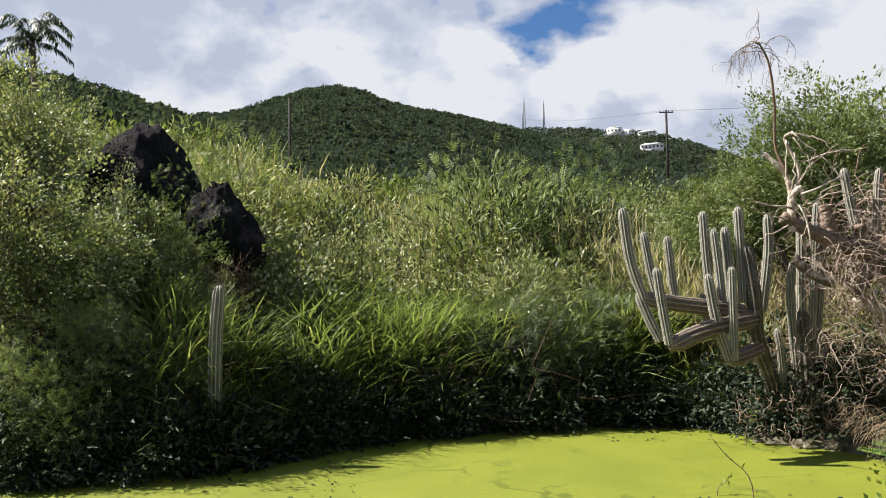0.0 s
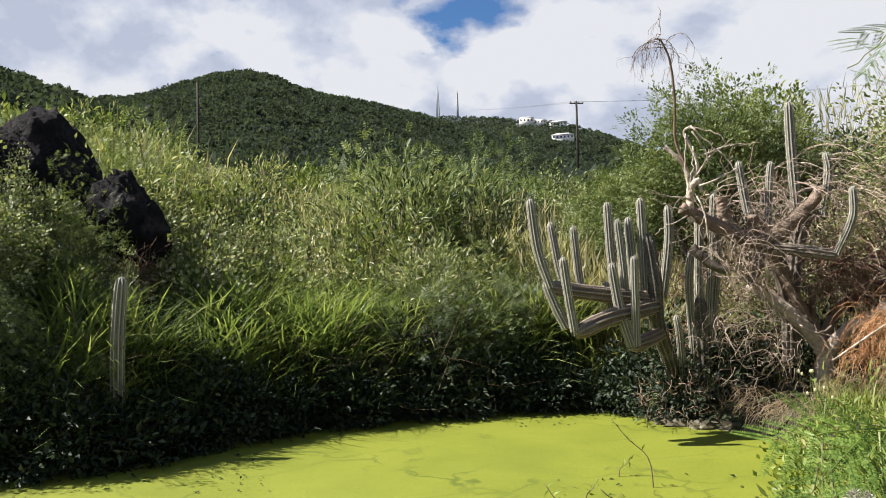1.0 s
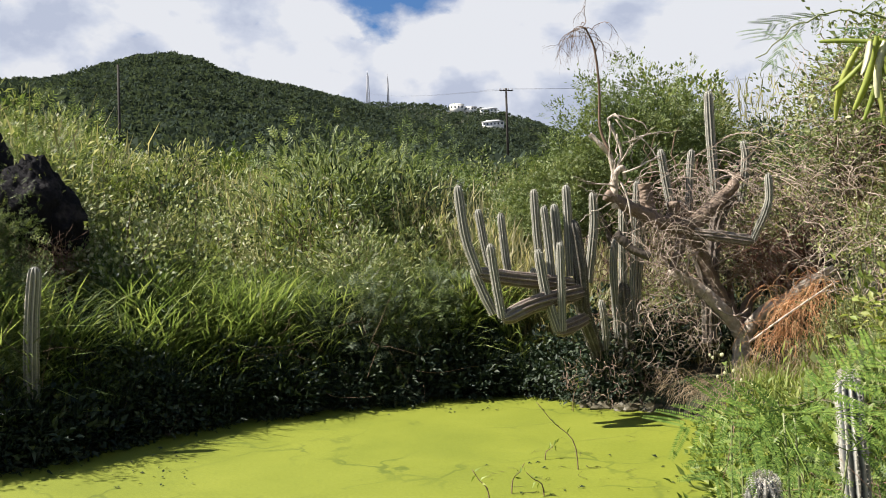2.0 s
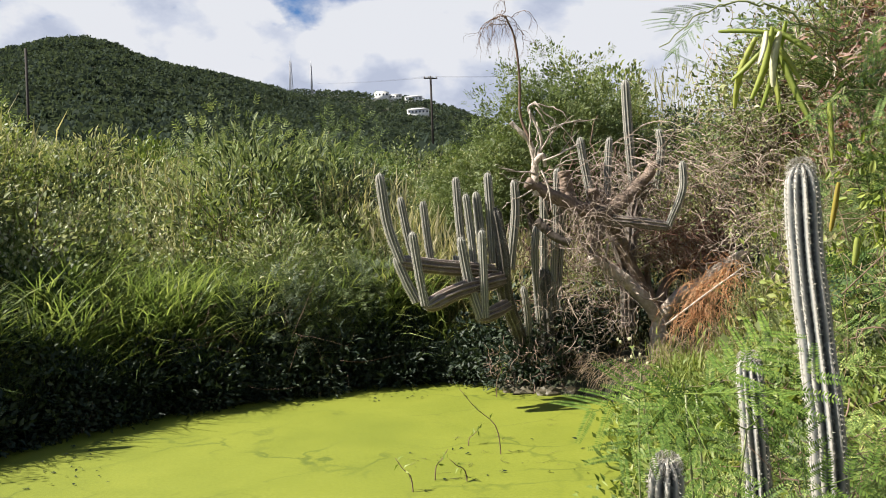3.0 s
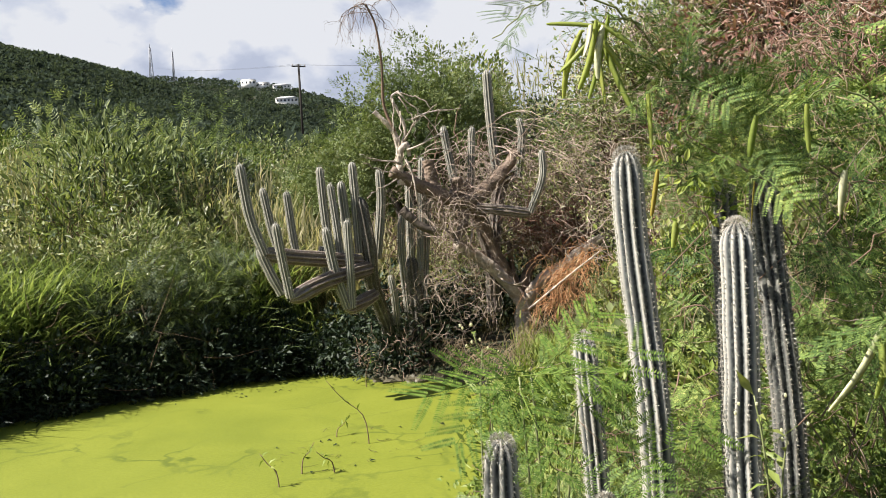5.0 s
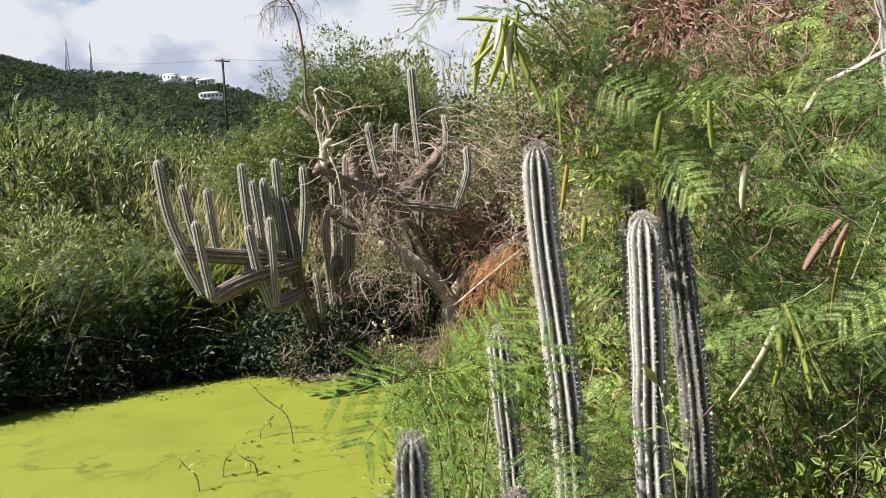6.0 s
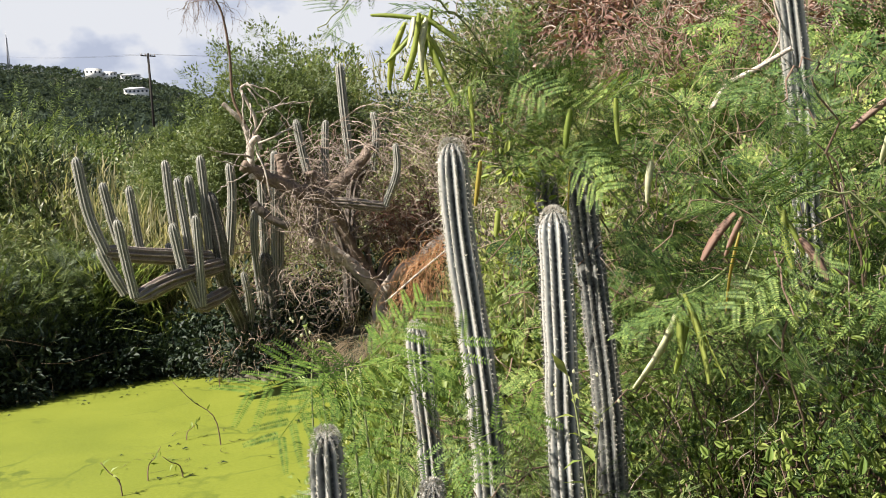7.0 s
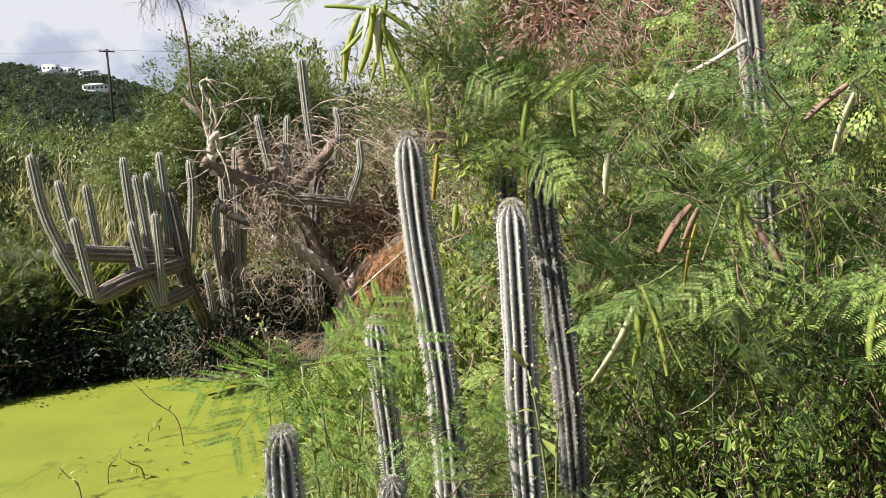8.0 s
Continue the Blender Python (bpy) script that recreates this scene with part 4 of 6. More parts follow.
log_part("limb", fork, O, [(4.89, 7.88, 0.70), (5.01, 7.71, 0.94), (5.21, 7.6, 1.07), (5.34, 7.4, 1.24), (5.54, 7.26, 1.38)], 0.075, 0.045, M_BARK)
log_part("limb", fork, O, [(4.87, 7.93, 0.8), (5.08, 7.95, 1.15), (5.31, 7.8, 1.3), (5.6, 7.6, 1.46)], 0.06, 0.04, M_GREYBARK)
log_part("limb", fork, O, [(4.88, 7.95, 0.75), (4.82, 8.0, 1.05), (4.8, 8.0, 1.4)], 0.045, 0.025, M_GREYBARK)
bits = []
for p, d in (((4.1, 7.9, 1.4), (-1, -0.4, 0.2)), ((4.3, 7.9, 1.27), (-0.4, -0.4, 0.8)), ((4.55, 7.88, 1.07), (-0.2, -0.5, -0.6)), ((5.5, 7.3, 1.36), (1, 0, 0.6)), ((5.3, 7.8, 1.3), (0.5, 0, 1)), ((4.5, 7.9, 1.4), (0.6, -0.3, 0.6)), ((4.6, 7.9, 1.2), (0.8, -0.2, 0.5)), ((5.1, 7.65, 1.0), (0.3, -0.5, 1)), ((5.2, 7.6, 1.07), (0.8, 0.2, 0.6)), ((4.42, 7.9, 1.6), (-0.8, -0.3, -0.3))):
    b, _ = branchy(np.array(p) - O, d, 0.62, 0.016, 2, 3, 0.6)
    bits += b
spray(mesh_np("twig_spray", *join(*bits), M_TWIG), fork)

limb = thing("fallen_tree", (4.28, 7.86, 1.82), "thick grey-brown dead tree sagging over the brush", "dead tree")
O = np.array(limb.location)
log_part("trunk", limb, O, [(3.33, 7.78, 2.2), (3.58, 7.76, 2.06), (3.83, 7.76, 1.94), (4.07, 7.78, 1.86), (4.3, 7.8, 1.82)], 0.06, 0.09, M_GREYBARK, 0.12, 14)
log_part("limb", limb, O, [(4.2, 7.79, 1.82), (4.44, 7.76, 2.0), (4.65, 7.76, 2.18), (4.84, 7.79, 2.36)], 0.085, 0.055, M_GREYBARK, 0.12, 14)
log_part("stub", limb, O, [(3.82, 7.8, 1.92), (3.79, 7.8, 2.12), (3.76, 7.8, 2.31)], 0.075, 0.06, M_GREYBARK, 0.15)
log_part("stub", limb, O, [(4.02, 7.8, 1.85), (4.06, 7.76, 2.02), (4.04, 7.74, 2.1)], 0.07, 0.055, M_GREYBARK, 0.15)
log_part("limb", limb, O, [(4.15, 7.8, 1.8), (4.1, 7.74, 1.6), (3.98, 7.7, 1.42)], 0.06, 0.035, M_GREYBARK, 0.12)
piece = thing("fallen_branch", (3.48, 7.53, 1.64), "short dark broken log caught in the twigs", "log")
log_part("limb", piece, np.array(piece.location), [(3.34, 7.59, 1.8), (3.48, 7.53, 1.64), (3.64, 7.47, 1.55)], 0.048, 0.04, M_DARKBARK)

snag = thing("dead_snag", (3.41, 7.75, 2.1), "bleached dead snag with a thin drooping twiggy top", "snag")
O = np.array(snag.location)
log_part("stump", snag, O, [(3.42, 7.76, 2.05), (3.41, 7.75, 2.24), (3.41, 7.74, 2.42), (3.36, 7.74, 2.6), (3.27, 7.75, 2.71), (3.18, 7.78, 2.81)], 0.04, 0.024, M_BARK, 0.2, 9)
log_part("limb", snag, O, [(3.41, 7.74, 2.36), (3.47, 7.69, 2.61), (3.4, 7.69, 2.81), (3.34, 7.69, 2.94), (3.41, 7.65, 3.0)], 0.022, 0.01, M_BARK, 0.2, 8)
log_part("limb", snag, O, [(3.4, 7.72, 2.38), (3.47, 7.68, 2.46), (3.5, 7.68, 2.34)], 0.035, 0.02, M_BARK, 0.14, 8)
log_part("stem", snag, O, [(3.36, 7.7, 2.6), (3.27, 7.73, 2.87), (3.25, 7.67, 3.26), (3.19, 7.62, 3.64), (3.09, 7.6, 3.85)], 0.016, 0.009, M_BROWNTWIG, 0.06, 6)
bits = []
tip = np.array((3.1, 7.6, 3.83)) - O
for q in range(14):
    a = 2 * math.pi * (q + rng.uniform(-0.4, 0.4)) / 14
    b, _ = branchy(tip + rng.normal(size=3) * 0.03, (math.cos(a), 0.5 * math.sin(a), 0.5), 0.34, 0.0042, 2, 3, 0.75, 0.34, 3)
    bits += b
spray(mesh_np("twig_spray", *join(*bits), M_BROWNTWIG), snag)
bits = [tube(curve(np.array(l_) - O, 14) + 0.008 * rng.normal(size=(14, 3)), 0.0085, 0.0035, 4) for l_ in (
    [(3.36, 7.57, 2.97), (3.62, 7.5, 2.71), (3.81, 7.44, 2.44)], [(3.38, 7.57, 2.93), (3.5, 7.55, 2.7), (3.53, 7.57, 2.48)], [(3.36, 7.6, 2.97), (3.6, 7.54, 2.9), (3.72, 7.5, 2.78)],
    [(3.33, 7.6, 2.9), (3.31, 7.6, 2.6), (3.36, 7.6, 2.3)], [(3.4, 7.6, 2.8), (3.36, 7.58, 2.5), (3.28, 7.6, 2.25)], [(3.3, 7.6, 2.1), (3.12, 7.6, 2.02), (2.98, 7.62, 1.92)],
    [(3.3, 7.6, 2.16), (3.1, 7.55, 2.2), (2.95, 7.56, 2.28)], [(3.5, 7.6, 2.3), (3.75, 7.5, 2.4), (4.0, 7.5, 2.32)])]
for p, d, ln in (((3.44, 7.65, 2.5), (0.3, -0.3, 1), 0.35), ((3.46, 7.64, 2.4), (1, -0.3, 0.1), 0.5), ((3.42, 7.6, 2.3), (0.8, -0.2, -0.8), 0.5), ((3.36, 7.6, 2.25), (-0.8, -0.3, 0.2), 0.35), ((3.45, 7.6, 2.7), (0.9, 0, -0.3), 0.4)):
    b, _ = branchy(np.array(p) - O, d, ln, 0.011, 1, 3, 0.45)
    bits += b
spray(mesh_np("root_mass", *join(*bits), M_BARK), snag)


def brush(name, at, bits, mat, label):
    """Loose stems; canes and vines are given by places in the world, the rest round their own middle."""
    world_placed = name in ("dead_canes", "dry_vine")
    ob = new(name, mesh_np(name, bits[0] - (np.array(at, float) if world_placed else 0.0), bits[1], mat))
    ob.location = at
    return tagged(ob, label, "dead brush", kind="stuff")


# arching dead canes over the bank
brush("dead_canes", (4.6, 8.0, 2.1), strands(60, (3.7, 8.05, 2.15), (5.0, 7.8, 2.55), (0.5, -0.35, -1.0), 0.75, 0.0055, 0.14), M_TWIG, "thin grey dead canes arching over the fallen trunk")
brush("dead_canes", (5.4, 7.8, 2.1), strands(170, (4.9, 8.2, 2.35), (6.1, 7.3, 2.6), (0.45, -0.45, -0.9), 1.0, 0.0055, 0.22), M_TWIG, "thin grey dead canes cascading down the bank")
brush("dead_canes", (5.6, 7.4, 1.7), strands(150, (5.0, 7.9, 1.9), (6.3, 6.9, 2.0), (0.3, -0.5, -0.9), 0.8, 0.005, 0.22), M_GREYTWIG, "pinkish-grey dead canes lower on the bank")
brush("dead_canes", (3.7, 7.6, 1.4), strands(70, (3.35, 7.75, 1.75), (4.15, 7.55, 1.6), (0.1, -0.3, -1.0), 0.8, 0.0042, 0.13, 0.12), M_TWIG, "tan dead vines hanging above the dark hollow")
brush("dead_canes", (3.75, 7.5, 0.8), strands(70, (3.3, 7.7, 1.0), (4.1, 7.4, 0.95), (0.2, -0.3, -0.8), 0.5, 0.0042, 0.14, 0.2), M_TWIG, "tangled pale dead twigs above the water")
brush("dead_brush", (5.2, 8.5, 1.9), twigs(260, (1.2, 0.3, 0.55), 0.65, 0.006), M_TWIG, "tangle of grey dead branches up the bank")
brush("dead_brush", (5.6, 8.9, 2.0), twigs(170, (1.5, 0.3, 0.6), 0.7, 0.009), M_BROWNTWIG, "brown dead thicket behind the cacti")
brush("dead_brush", (4.4, 7.75, 2.12), twigs(80, (0.75, 0.14, 0.25), 0.45, 0.0045, (0, -0.1, 0.2)), M_TWIG, "grey dead twigs lying on the fallen trunk")
brush("dead_brush", (3.35, 7.75, 0.35), twigs(110, (0.5, 0.2, 0.2), 0.25, 0.0042, (-0.1, -0.4, -0.4)), M_GREYTWIG, "brown roots and twigs at the waterline")
brush("dead_brush", (4.1, 8.35, 1.2), twigs(260, (0.75, 0.2, 0.6), 0.5, 0.007), M_BROWNTWIG, "dark dead thicket behind the hollow")
brush("dead_brush", (6.1, 6.9, 1.9), twigs(260, (1.0, 0.9, 0.5), 0.65, 0.0055), M_TWIG, "dry grey brush on the upper bank")
brush("dead_brush", (5.15, 7.75, 1.5), twigs(650, (0.42, 0.2, 0.26), 0.28, 0.006, (0.2, -0.2, -0.5), 0.35, 5), M_RED, "red-brown dead leaves caught in the brush")
brush("dead_brush", (4.55, 7.7, 1.75), twigs(190, (0.7, 0.14, 0.5), 0.42, 0.0042, (0.1, -0.1, -0.2), 0.5), M_TWIG, "fine grey dead twigs matted round the fallen tree")
brush("dead_brush", (3.95, 7.6, 0.75), twigs(90, (0.4, 0.14, 0.4), 0.4, 0.0045, (0.2, -0.2, -0.2), 0.5), M_TWIG, "pale dead twigs crossing the dark hollow")
brush("dead_brush", (6.1, 6.9, 3.1), twigs(330, (0.9, 0.8, 0.5), 0.6, 0.006), M_TWIG, "grey dead branches standing out of the crest scrub")
brush("dead_brush", (5.6, 6.2, 1.45), twigs(170, (0.8, 0.7, 0.35), 0.5, 0.006), M_TWIG, "brown dry stems on the bank")
brush("dead_brush", (6.6, 5.2, 2.3), twigs(200, (0.9, 0.9, 0.4), 0.6, 0.0055), M_BROWNTWIG, "dry brown stems along the crest")
brush("dry_vine", (4.9, 7.2, 0.9), strands(230, (4.84, 7.22, 0.95), (5.24, 6.98, 1.18), (-0.25, -0.1, -1.0), 0.55, 0.0032, 0.055, 0.08), M_STRAW, "rust-orange dead vine hanging from the forked limb")
brush("dry_vine", (4.75, 7.2, 0.6), strands(120, (4.72, 7.22, 0.72), (5.0, 7.05, 0.8), (-0.2, -0.15, -1.0), 0.5, 0.003, 0.06, 0.08), M_STRAW, "rust-orange dead vine trailing to the ground")
brush("dry_vine", (4.6, 7.0, 0.5), strands(230, (4.2, 7.1, 0.42), (5.0, 6.7, 0.6), (-0.2, -0.3, -0.8), 0.4, 0.003, 0.08, 0.1), M_TAN, "tan dry grass hanging on the bank")
brush("dry_vine", (3.9, 7.0, 0.3), strands(260, (3.75, 7.5, 0.32), (4.0, 6.5, 0.34), (-0.5, -0.3, -0.7), 0.32, 0.0028, 0.06, 0.1), M_TAN, "tan dry grass at the water's edge")
stick = thing("dead_branch", (4.84, 6.98, 0.99), "thin pale stick lying across the orange vine", "dead branch")
log_part("limb", stick, np.array(stick.location), [(4.5, 7.16, 0.7), (4.84, 6.98, 0.99), (5.16, 6.8, 1.25)], 0.012, 0.009, M_BARK, 0.05, 6)
brush("dry_straw", (-2.35, 8.95, 1.62), twigs(260, (0.3, 0.2, 0.2), 0.4, 0.003, (0.1, -0.2, 0.5), 0.3, 5), M_PODDRY, "red-brown dry grass below the smaller boulder")
brush("dry_straw", (-3.0, 9.0, 1.75), twigs(160, (0.25, 0.15, 0.2), 0.4, 0.003, (0.1, -0.2, 0.6), 0.3, 5), M_PODDRY, "tan dry grass between the boulders")


# ---- shrubs and trees ----
def spread_out(proto, spots):
    """Sets the first plant and its copies on the ground: x, y, size, and how far it is sunk."""
    for q, (x, y, s, *more) in enumerate(spots):
        z = float(land(x, y)) - 0.04 + (more[0] if more else 0.0)
        m = Matrix.LocRotScale((x, y, z), Euler((rng.normal() * 0.08, rng.normal() * 0.08, rng.uniform(0, 6.28))), (s, s, s * rng.uniform(0.88, 1.12)))
        if q:
            c = copy_thing(proto, m)
            c.matrix_basis = m
        else:
            proto.matrix_basis = m


def along_shore(n, x0, x1, gap0, gap1, s0, s1, y0=6.2, y1=30):
    """Places at a given distance from the water."""
    out = []
    while len(out) < n:
        x, y = rng.uniform(x0, x1), rng.uniform(y0, y1)
        g = float(shore_gap(x, y))
        if gap0 < g < gap1:
            out.append((x, y, rng.uniform(s0, s1)))
    return out


# shrubs overhanging the waterline, its shade darkened into their leaf colour
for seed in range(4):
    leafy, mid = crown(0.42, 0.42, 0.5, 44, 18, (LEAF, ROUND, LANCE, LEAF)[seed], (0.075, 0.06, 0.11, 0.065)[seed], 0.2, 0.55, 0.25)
    ob = plant("bank_shrub", leafy, stems(mid, 14, 0.008, 0.5), M_BANKSHADE, M_DARKBARK, "green leafy shrub overhanging the waterline, shade put into its leaf colour", "shrub", "bank shrubs")
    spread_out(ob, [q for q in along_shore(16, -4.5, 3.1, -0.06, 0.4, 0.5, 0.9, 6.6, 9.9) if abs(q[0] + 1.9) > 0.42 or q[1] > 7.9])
for seed in range(3):
    leafy, mid = crown(0.5, 0.5, 0.62, 48, 18, (LEAF, LANCE, ROUND)[seed], (0.085, 0.12, 0.07)[seed], 0.2, 0.5, 0.35)
    ob = plant("bank_shrub", leafy, stems(mid, 14, 0.008, 0.5), M_BROAD, M_DARKBARK, "green leafy shrub on the bank top", "shrub", "bank shrubs")
    spread_out(ob, along_shore(4, -3.6, 3.6, 0.7, 1.4, 0.45, 0.75, 6.8, 10.6) + along_shore(5, -4.2, 2.6, 0.15, 0.5, 0.35, 0.55, 6.6, 10.0))

# near-black shrubs added to darken the hollow, shade in their leaf colour
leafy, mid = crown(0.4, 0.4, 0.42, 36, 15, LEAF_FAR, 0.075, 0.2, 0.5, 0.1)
ob = plant("hollow_shrub", leafy, stems(mid, 14, 0.008, 0.5), M_BANKSHADE, M_DARKBARK, "shrub added to darken the hollow under the cacti, shade put into its leaf colour", "shrub", "hollow shrubs")
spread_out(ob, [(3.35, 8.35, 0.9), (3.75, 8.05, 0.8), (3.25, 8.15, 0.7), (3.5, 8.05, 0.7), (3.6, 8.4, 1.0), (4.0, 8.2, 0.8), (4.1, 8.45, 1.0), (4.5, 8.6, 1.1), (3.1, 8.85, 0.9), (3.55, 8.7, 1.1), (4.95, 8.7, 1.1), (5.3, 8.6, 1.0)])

# small plants trailing into the water along the shaded edge, in the shade-darkened leaf colour
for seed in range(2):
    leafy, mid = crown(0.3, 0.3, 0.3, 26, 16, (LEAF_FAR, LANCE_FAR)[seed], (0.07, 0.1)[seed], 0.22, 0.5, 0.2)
    ob = plant("trailing_plant", leafy, stems(mid, 8, 0.006, 0.3), M_BANKSHADE, M_DARKBARK, "low plant trailing into the pond's edge, shade put into its leaf colour", "plant", "trailing plants")
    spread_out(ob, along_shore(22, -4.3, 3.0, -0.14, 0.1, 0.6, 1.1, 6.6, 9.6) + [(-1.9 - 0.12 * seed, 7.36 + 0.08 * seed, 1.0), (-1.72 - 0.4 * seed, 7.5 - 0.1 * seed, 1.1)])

# dead stems and trailing twigs in the shade of the bank
brush("bank_twigs", (-0.6, 8.9, 0.55), twigs(80, (2.2, 0.25, 0.45), 0.7, 0.0035, (0.6, -0.3, -0.1), 0.13), M_BROWNTWIG, "dead stems trailing down the shaded bank")
brush("bank_twigs", (-3.0, 7.4, 0.6), twigs(45, (1.2, 0.25, 0.45), 0.7, 0.0035, (0.5, -0.3, -0.2), 0.13), M_BROWNTWIG, "dead stems trailing down the shaded bank")

# tall shrubs on the slope beside the boulders
for seed in range(3):
    leafy, mid = crown(0.85, 0.85, 1.5, 230, 32, (LEAF_FAR, ROUND_FAR, LEAF_FAR)[seed], 0.062, 0.09, 0.5, 0.35, -0.6, 0.3)
    ob = plant("broadleaf_shrub", leafy, stems(mid, 30, 0.014, 1.2), (M_OLIVE, M_SHRUB, M_SHRUB)[seed], M_BROWNTWIG, "tall leafy shrub with sunlit olive-green leaves", "shrub", "tall shrubs")
    spots = [
        [(-4.1, 7.75, 0.82), (-4.8, 8.7, 0.75), (-4.9, 10.8, 0.6), (-2.75, 8.45, 0.4)],
        [(-3.45, 7.8, 0.65), (-4.3, 8.9, 0.7), (-2.3, 8.5, 0.3)],
        [(-4.6, 9.4, 0.65), (-3.7, 7.55, 0.6), (-6.0, 11.8, 0.6), (-3.5, 8.5, 0.45)],
    ][seed]
    spread_out(ob, spots)

# round dark-leaved bushes standing behind the grass
for seed in range(2):
    leafy, mid = crown(0.95, 0.95, 0.95, 150, 30, LEAF_FAR, 0.075, 0.1, 0.65, 0.3, -0.35, 0.16)
    ob = plant("round_bush", leafy, stems(mid, 20, 0.02, 1.2), (M_BROAD, M_SHRUB)[seed], M_DARKBARK, "rounded dense green bush behind the tall grass", "bush", "round bushes")
    spread_out(ob, [[(3.2, 15.0, 1.2), (4.4, 12.6, 1.0), (7.5, 14, 1.2), (3.0, 21, 0.9), (-1.0, 23.5, 0.7), (0.4, 12.6, 0.6), (2.3, 12.4, 0.65), (-2.2, 13.5, 0.6), (-0.8, 10.5, 0.42), (1.7, 10.9, 0.42), (-1.75, 10.1, 0.36), (1.1, 12.3, 0.5)], [(3.8, 13.6, 1.1), (5.3, 13.6, 1.2), (4.6, 18.5, 1.2), (1.2, 22.5, 0.7), (-4.0, 22, 0.8), (-7.5, 18, 0.9), (1.4, 12.2, 0.6), (-0.4, 12.0, 0.5), (-3.8, 11.4, 0.6), (2.9, 11.6, 0.6), (0.2, 10.8, 0.42), (2.7, 10.6, 0.4), (-0.3, 12.0, 0.5), (-1.2, 11.4, 0.45)]][seed])
for seed in range(2):
    leafy, mid = crown(1.0, 1.0, 1.0, 90, 12, LEAF_FAR, 0.2, 0.14, 0.6, 0.3, -0.3, 0.22)
    ob = plant("hill_bush", leafy, stems(mid, 14, 0.02, 1.2), (M_TREE, M_BROAD)[seed], M_DARKBARK, "scrubby green bush on the grassy rise", "bush", "hill bushes")
    sp = [(rng.uniform(-11, 14), rng.uniform(19, 28), rng.uniform(0.4, 0.75)) for _ in range(26)] + [(rng.uniform(-9, -3.2), rng.uniform(12.5, 19), rng.uniform(0.45, 0.8)) for _ in range(20)]
    spread_out(ob, sp)
# small sunlit bushes scattered through the dry grass
for seed in range(3):
    leafy, mid = crown(0.5, 0.5, 0.55, 50, 24, (LEAF_FAR, ROUND_FAR, LANCE_FAR)[seed], (0.06, 0.052, 0.095)[seed], 0.2, 0.5, 0.4, -0.3, 0.3)
    ob = plant("slope_bush", leafy, stems(mid, 14, 0.01, 0.6), (M_OLIVE, M_SHRUB, M_OLIVE)[seed], M_BROWNTWIG, "small sunlit yellow-green bush in the dry grass", "bush", "slope bushes")
    spread_out(ob, along_shore(44, -4.5, 7.5, 1.4, 11, 0.6, 1.4, 9.3, 17))


# ---- feathery-leaved shrubs ----
def feathery(rx, rz, clusters, per, shape, size, woody=14):
    leafy, mid = crown(rx, rx, rz, clusters, per, shape, size, 0.17, 0.35, 0.15, -0.3, 0.2)
    return leafy, stems(mid, woody, 0.009, rz)


for seed in range(3):
    ob = plant("feathery_shrub", *feathery(0.6, 0.85, 80, 18, FEATHER_FAR, (0.1, 0.095, 0.09)[seed]), M_FEATHER, M_BROWNTWIG, "bright green shrub with fine feathery leaves", "shrub", "feathery shrubs")
    spread_out(ob, [
        [(1.2, 10.05, 0.85), (0.6, 14.0, 1.55), (-2.75, 10.7, 1.15), (2.6, 11.2, 0.8), (-0.9, 13.2, 0.75), (-2.75, 7.35, 0.6, 0.15), (-3.45, 7.1, 0.65, 0.15), (2.5, 14.8, 1.5), (3.5, 3.9, 0.4), (-2.9, 11.7, 1.1), (-3.0, 8.7, 0.6), (4.5, 4.6, 0.5), (1.3, 9.5, 0.75), (0.3, 12.8, 0.95), (-3.2, 6.95, 0.55, 0.2)],
        [(2.0, 10.0, 0.7), (1.5, 13.2, 1.5), (0.2, 11.2, 0.6), (3.1, 12.6, 1.0), (-3.1, 7.3, 0.6, 0.2), (-1.55, 8.0, 0.45, 0.1), (3.8, 12.4, 1.1), (5.0, 5.0, 0.6), (-4.4, 11.3, 1.0), (1.7, 9.6, 0.7), (2.3, 13.4, 1.15), (-2.3, 7.55, 0.5, 0.25)],
        [(1.5, 11.4, 0.9), (0.9, 15.2, 1.3), (0.7, 12.0, 0.8), (2.0, 16.5, 1.2), (-0.6, 17.0, 0.9), (4.8, 4.0, 0.7), (-1.9, 10.4, 0.7), (-3.4, 7.85, 0.8), (-5.2, 10.6, 1.0), (0.9, 9.7, 0.6), (1.0, 12.6, 1.2), (0.2, 10.3, 0.6), (-0.6, 11.4, 0.7), (-2.2, 8.2, 0.45), (-3.05, 8.95, 0.75), (-2.7, 8.75, 0.6)],
    ][seed])

ob = plant("feathery_shrub", *feathery(0.6, 0.8, 90, 16, FEATHER_FAR, 0.12), M_GREYFEATHER, M_BROWNTWIG, "grey-green feathery shrub overhanging the bank", "shrub", "feathery shrubs")
spread_out(ob, [(0.95, 9.4, 0.85, -0.1), (1.4, 9.55, 0.8, -0.1), (0.5, 9.35, 0.55, -0.1), (1.9, 9.75, 0.65), (-3.0, 7.4, 0.6, 0.1), (2.5, 10.0, 0.6), (-0.9, 9.3, 0.4)])

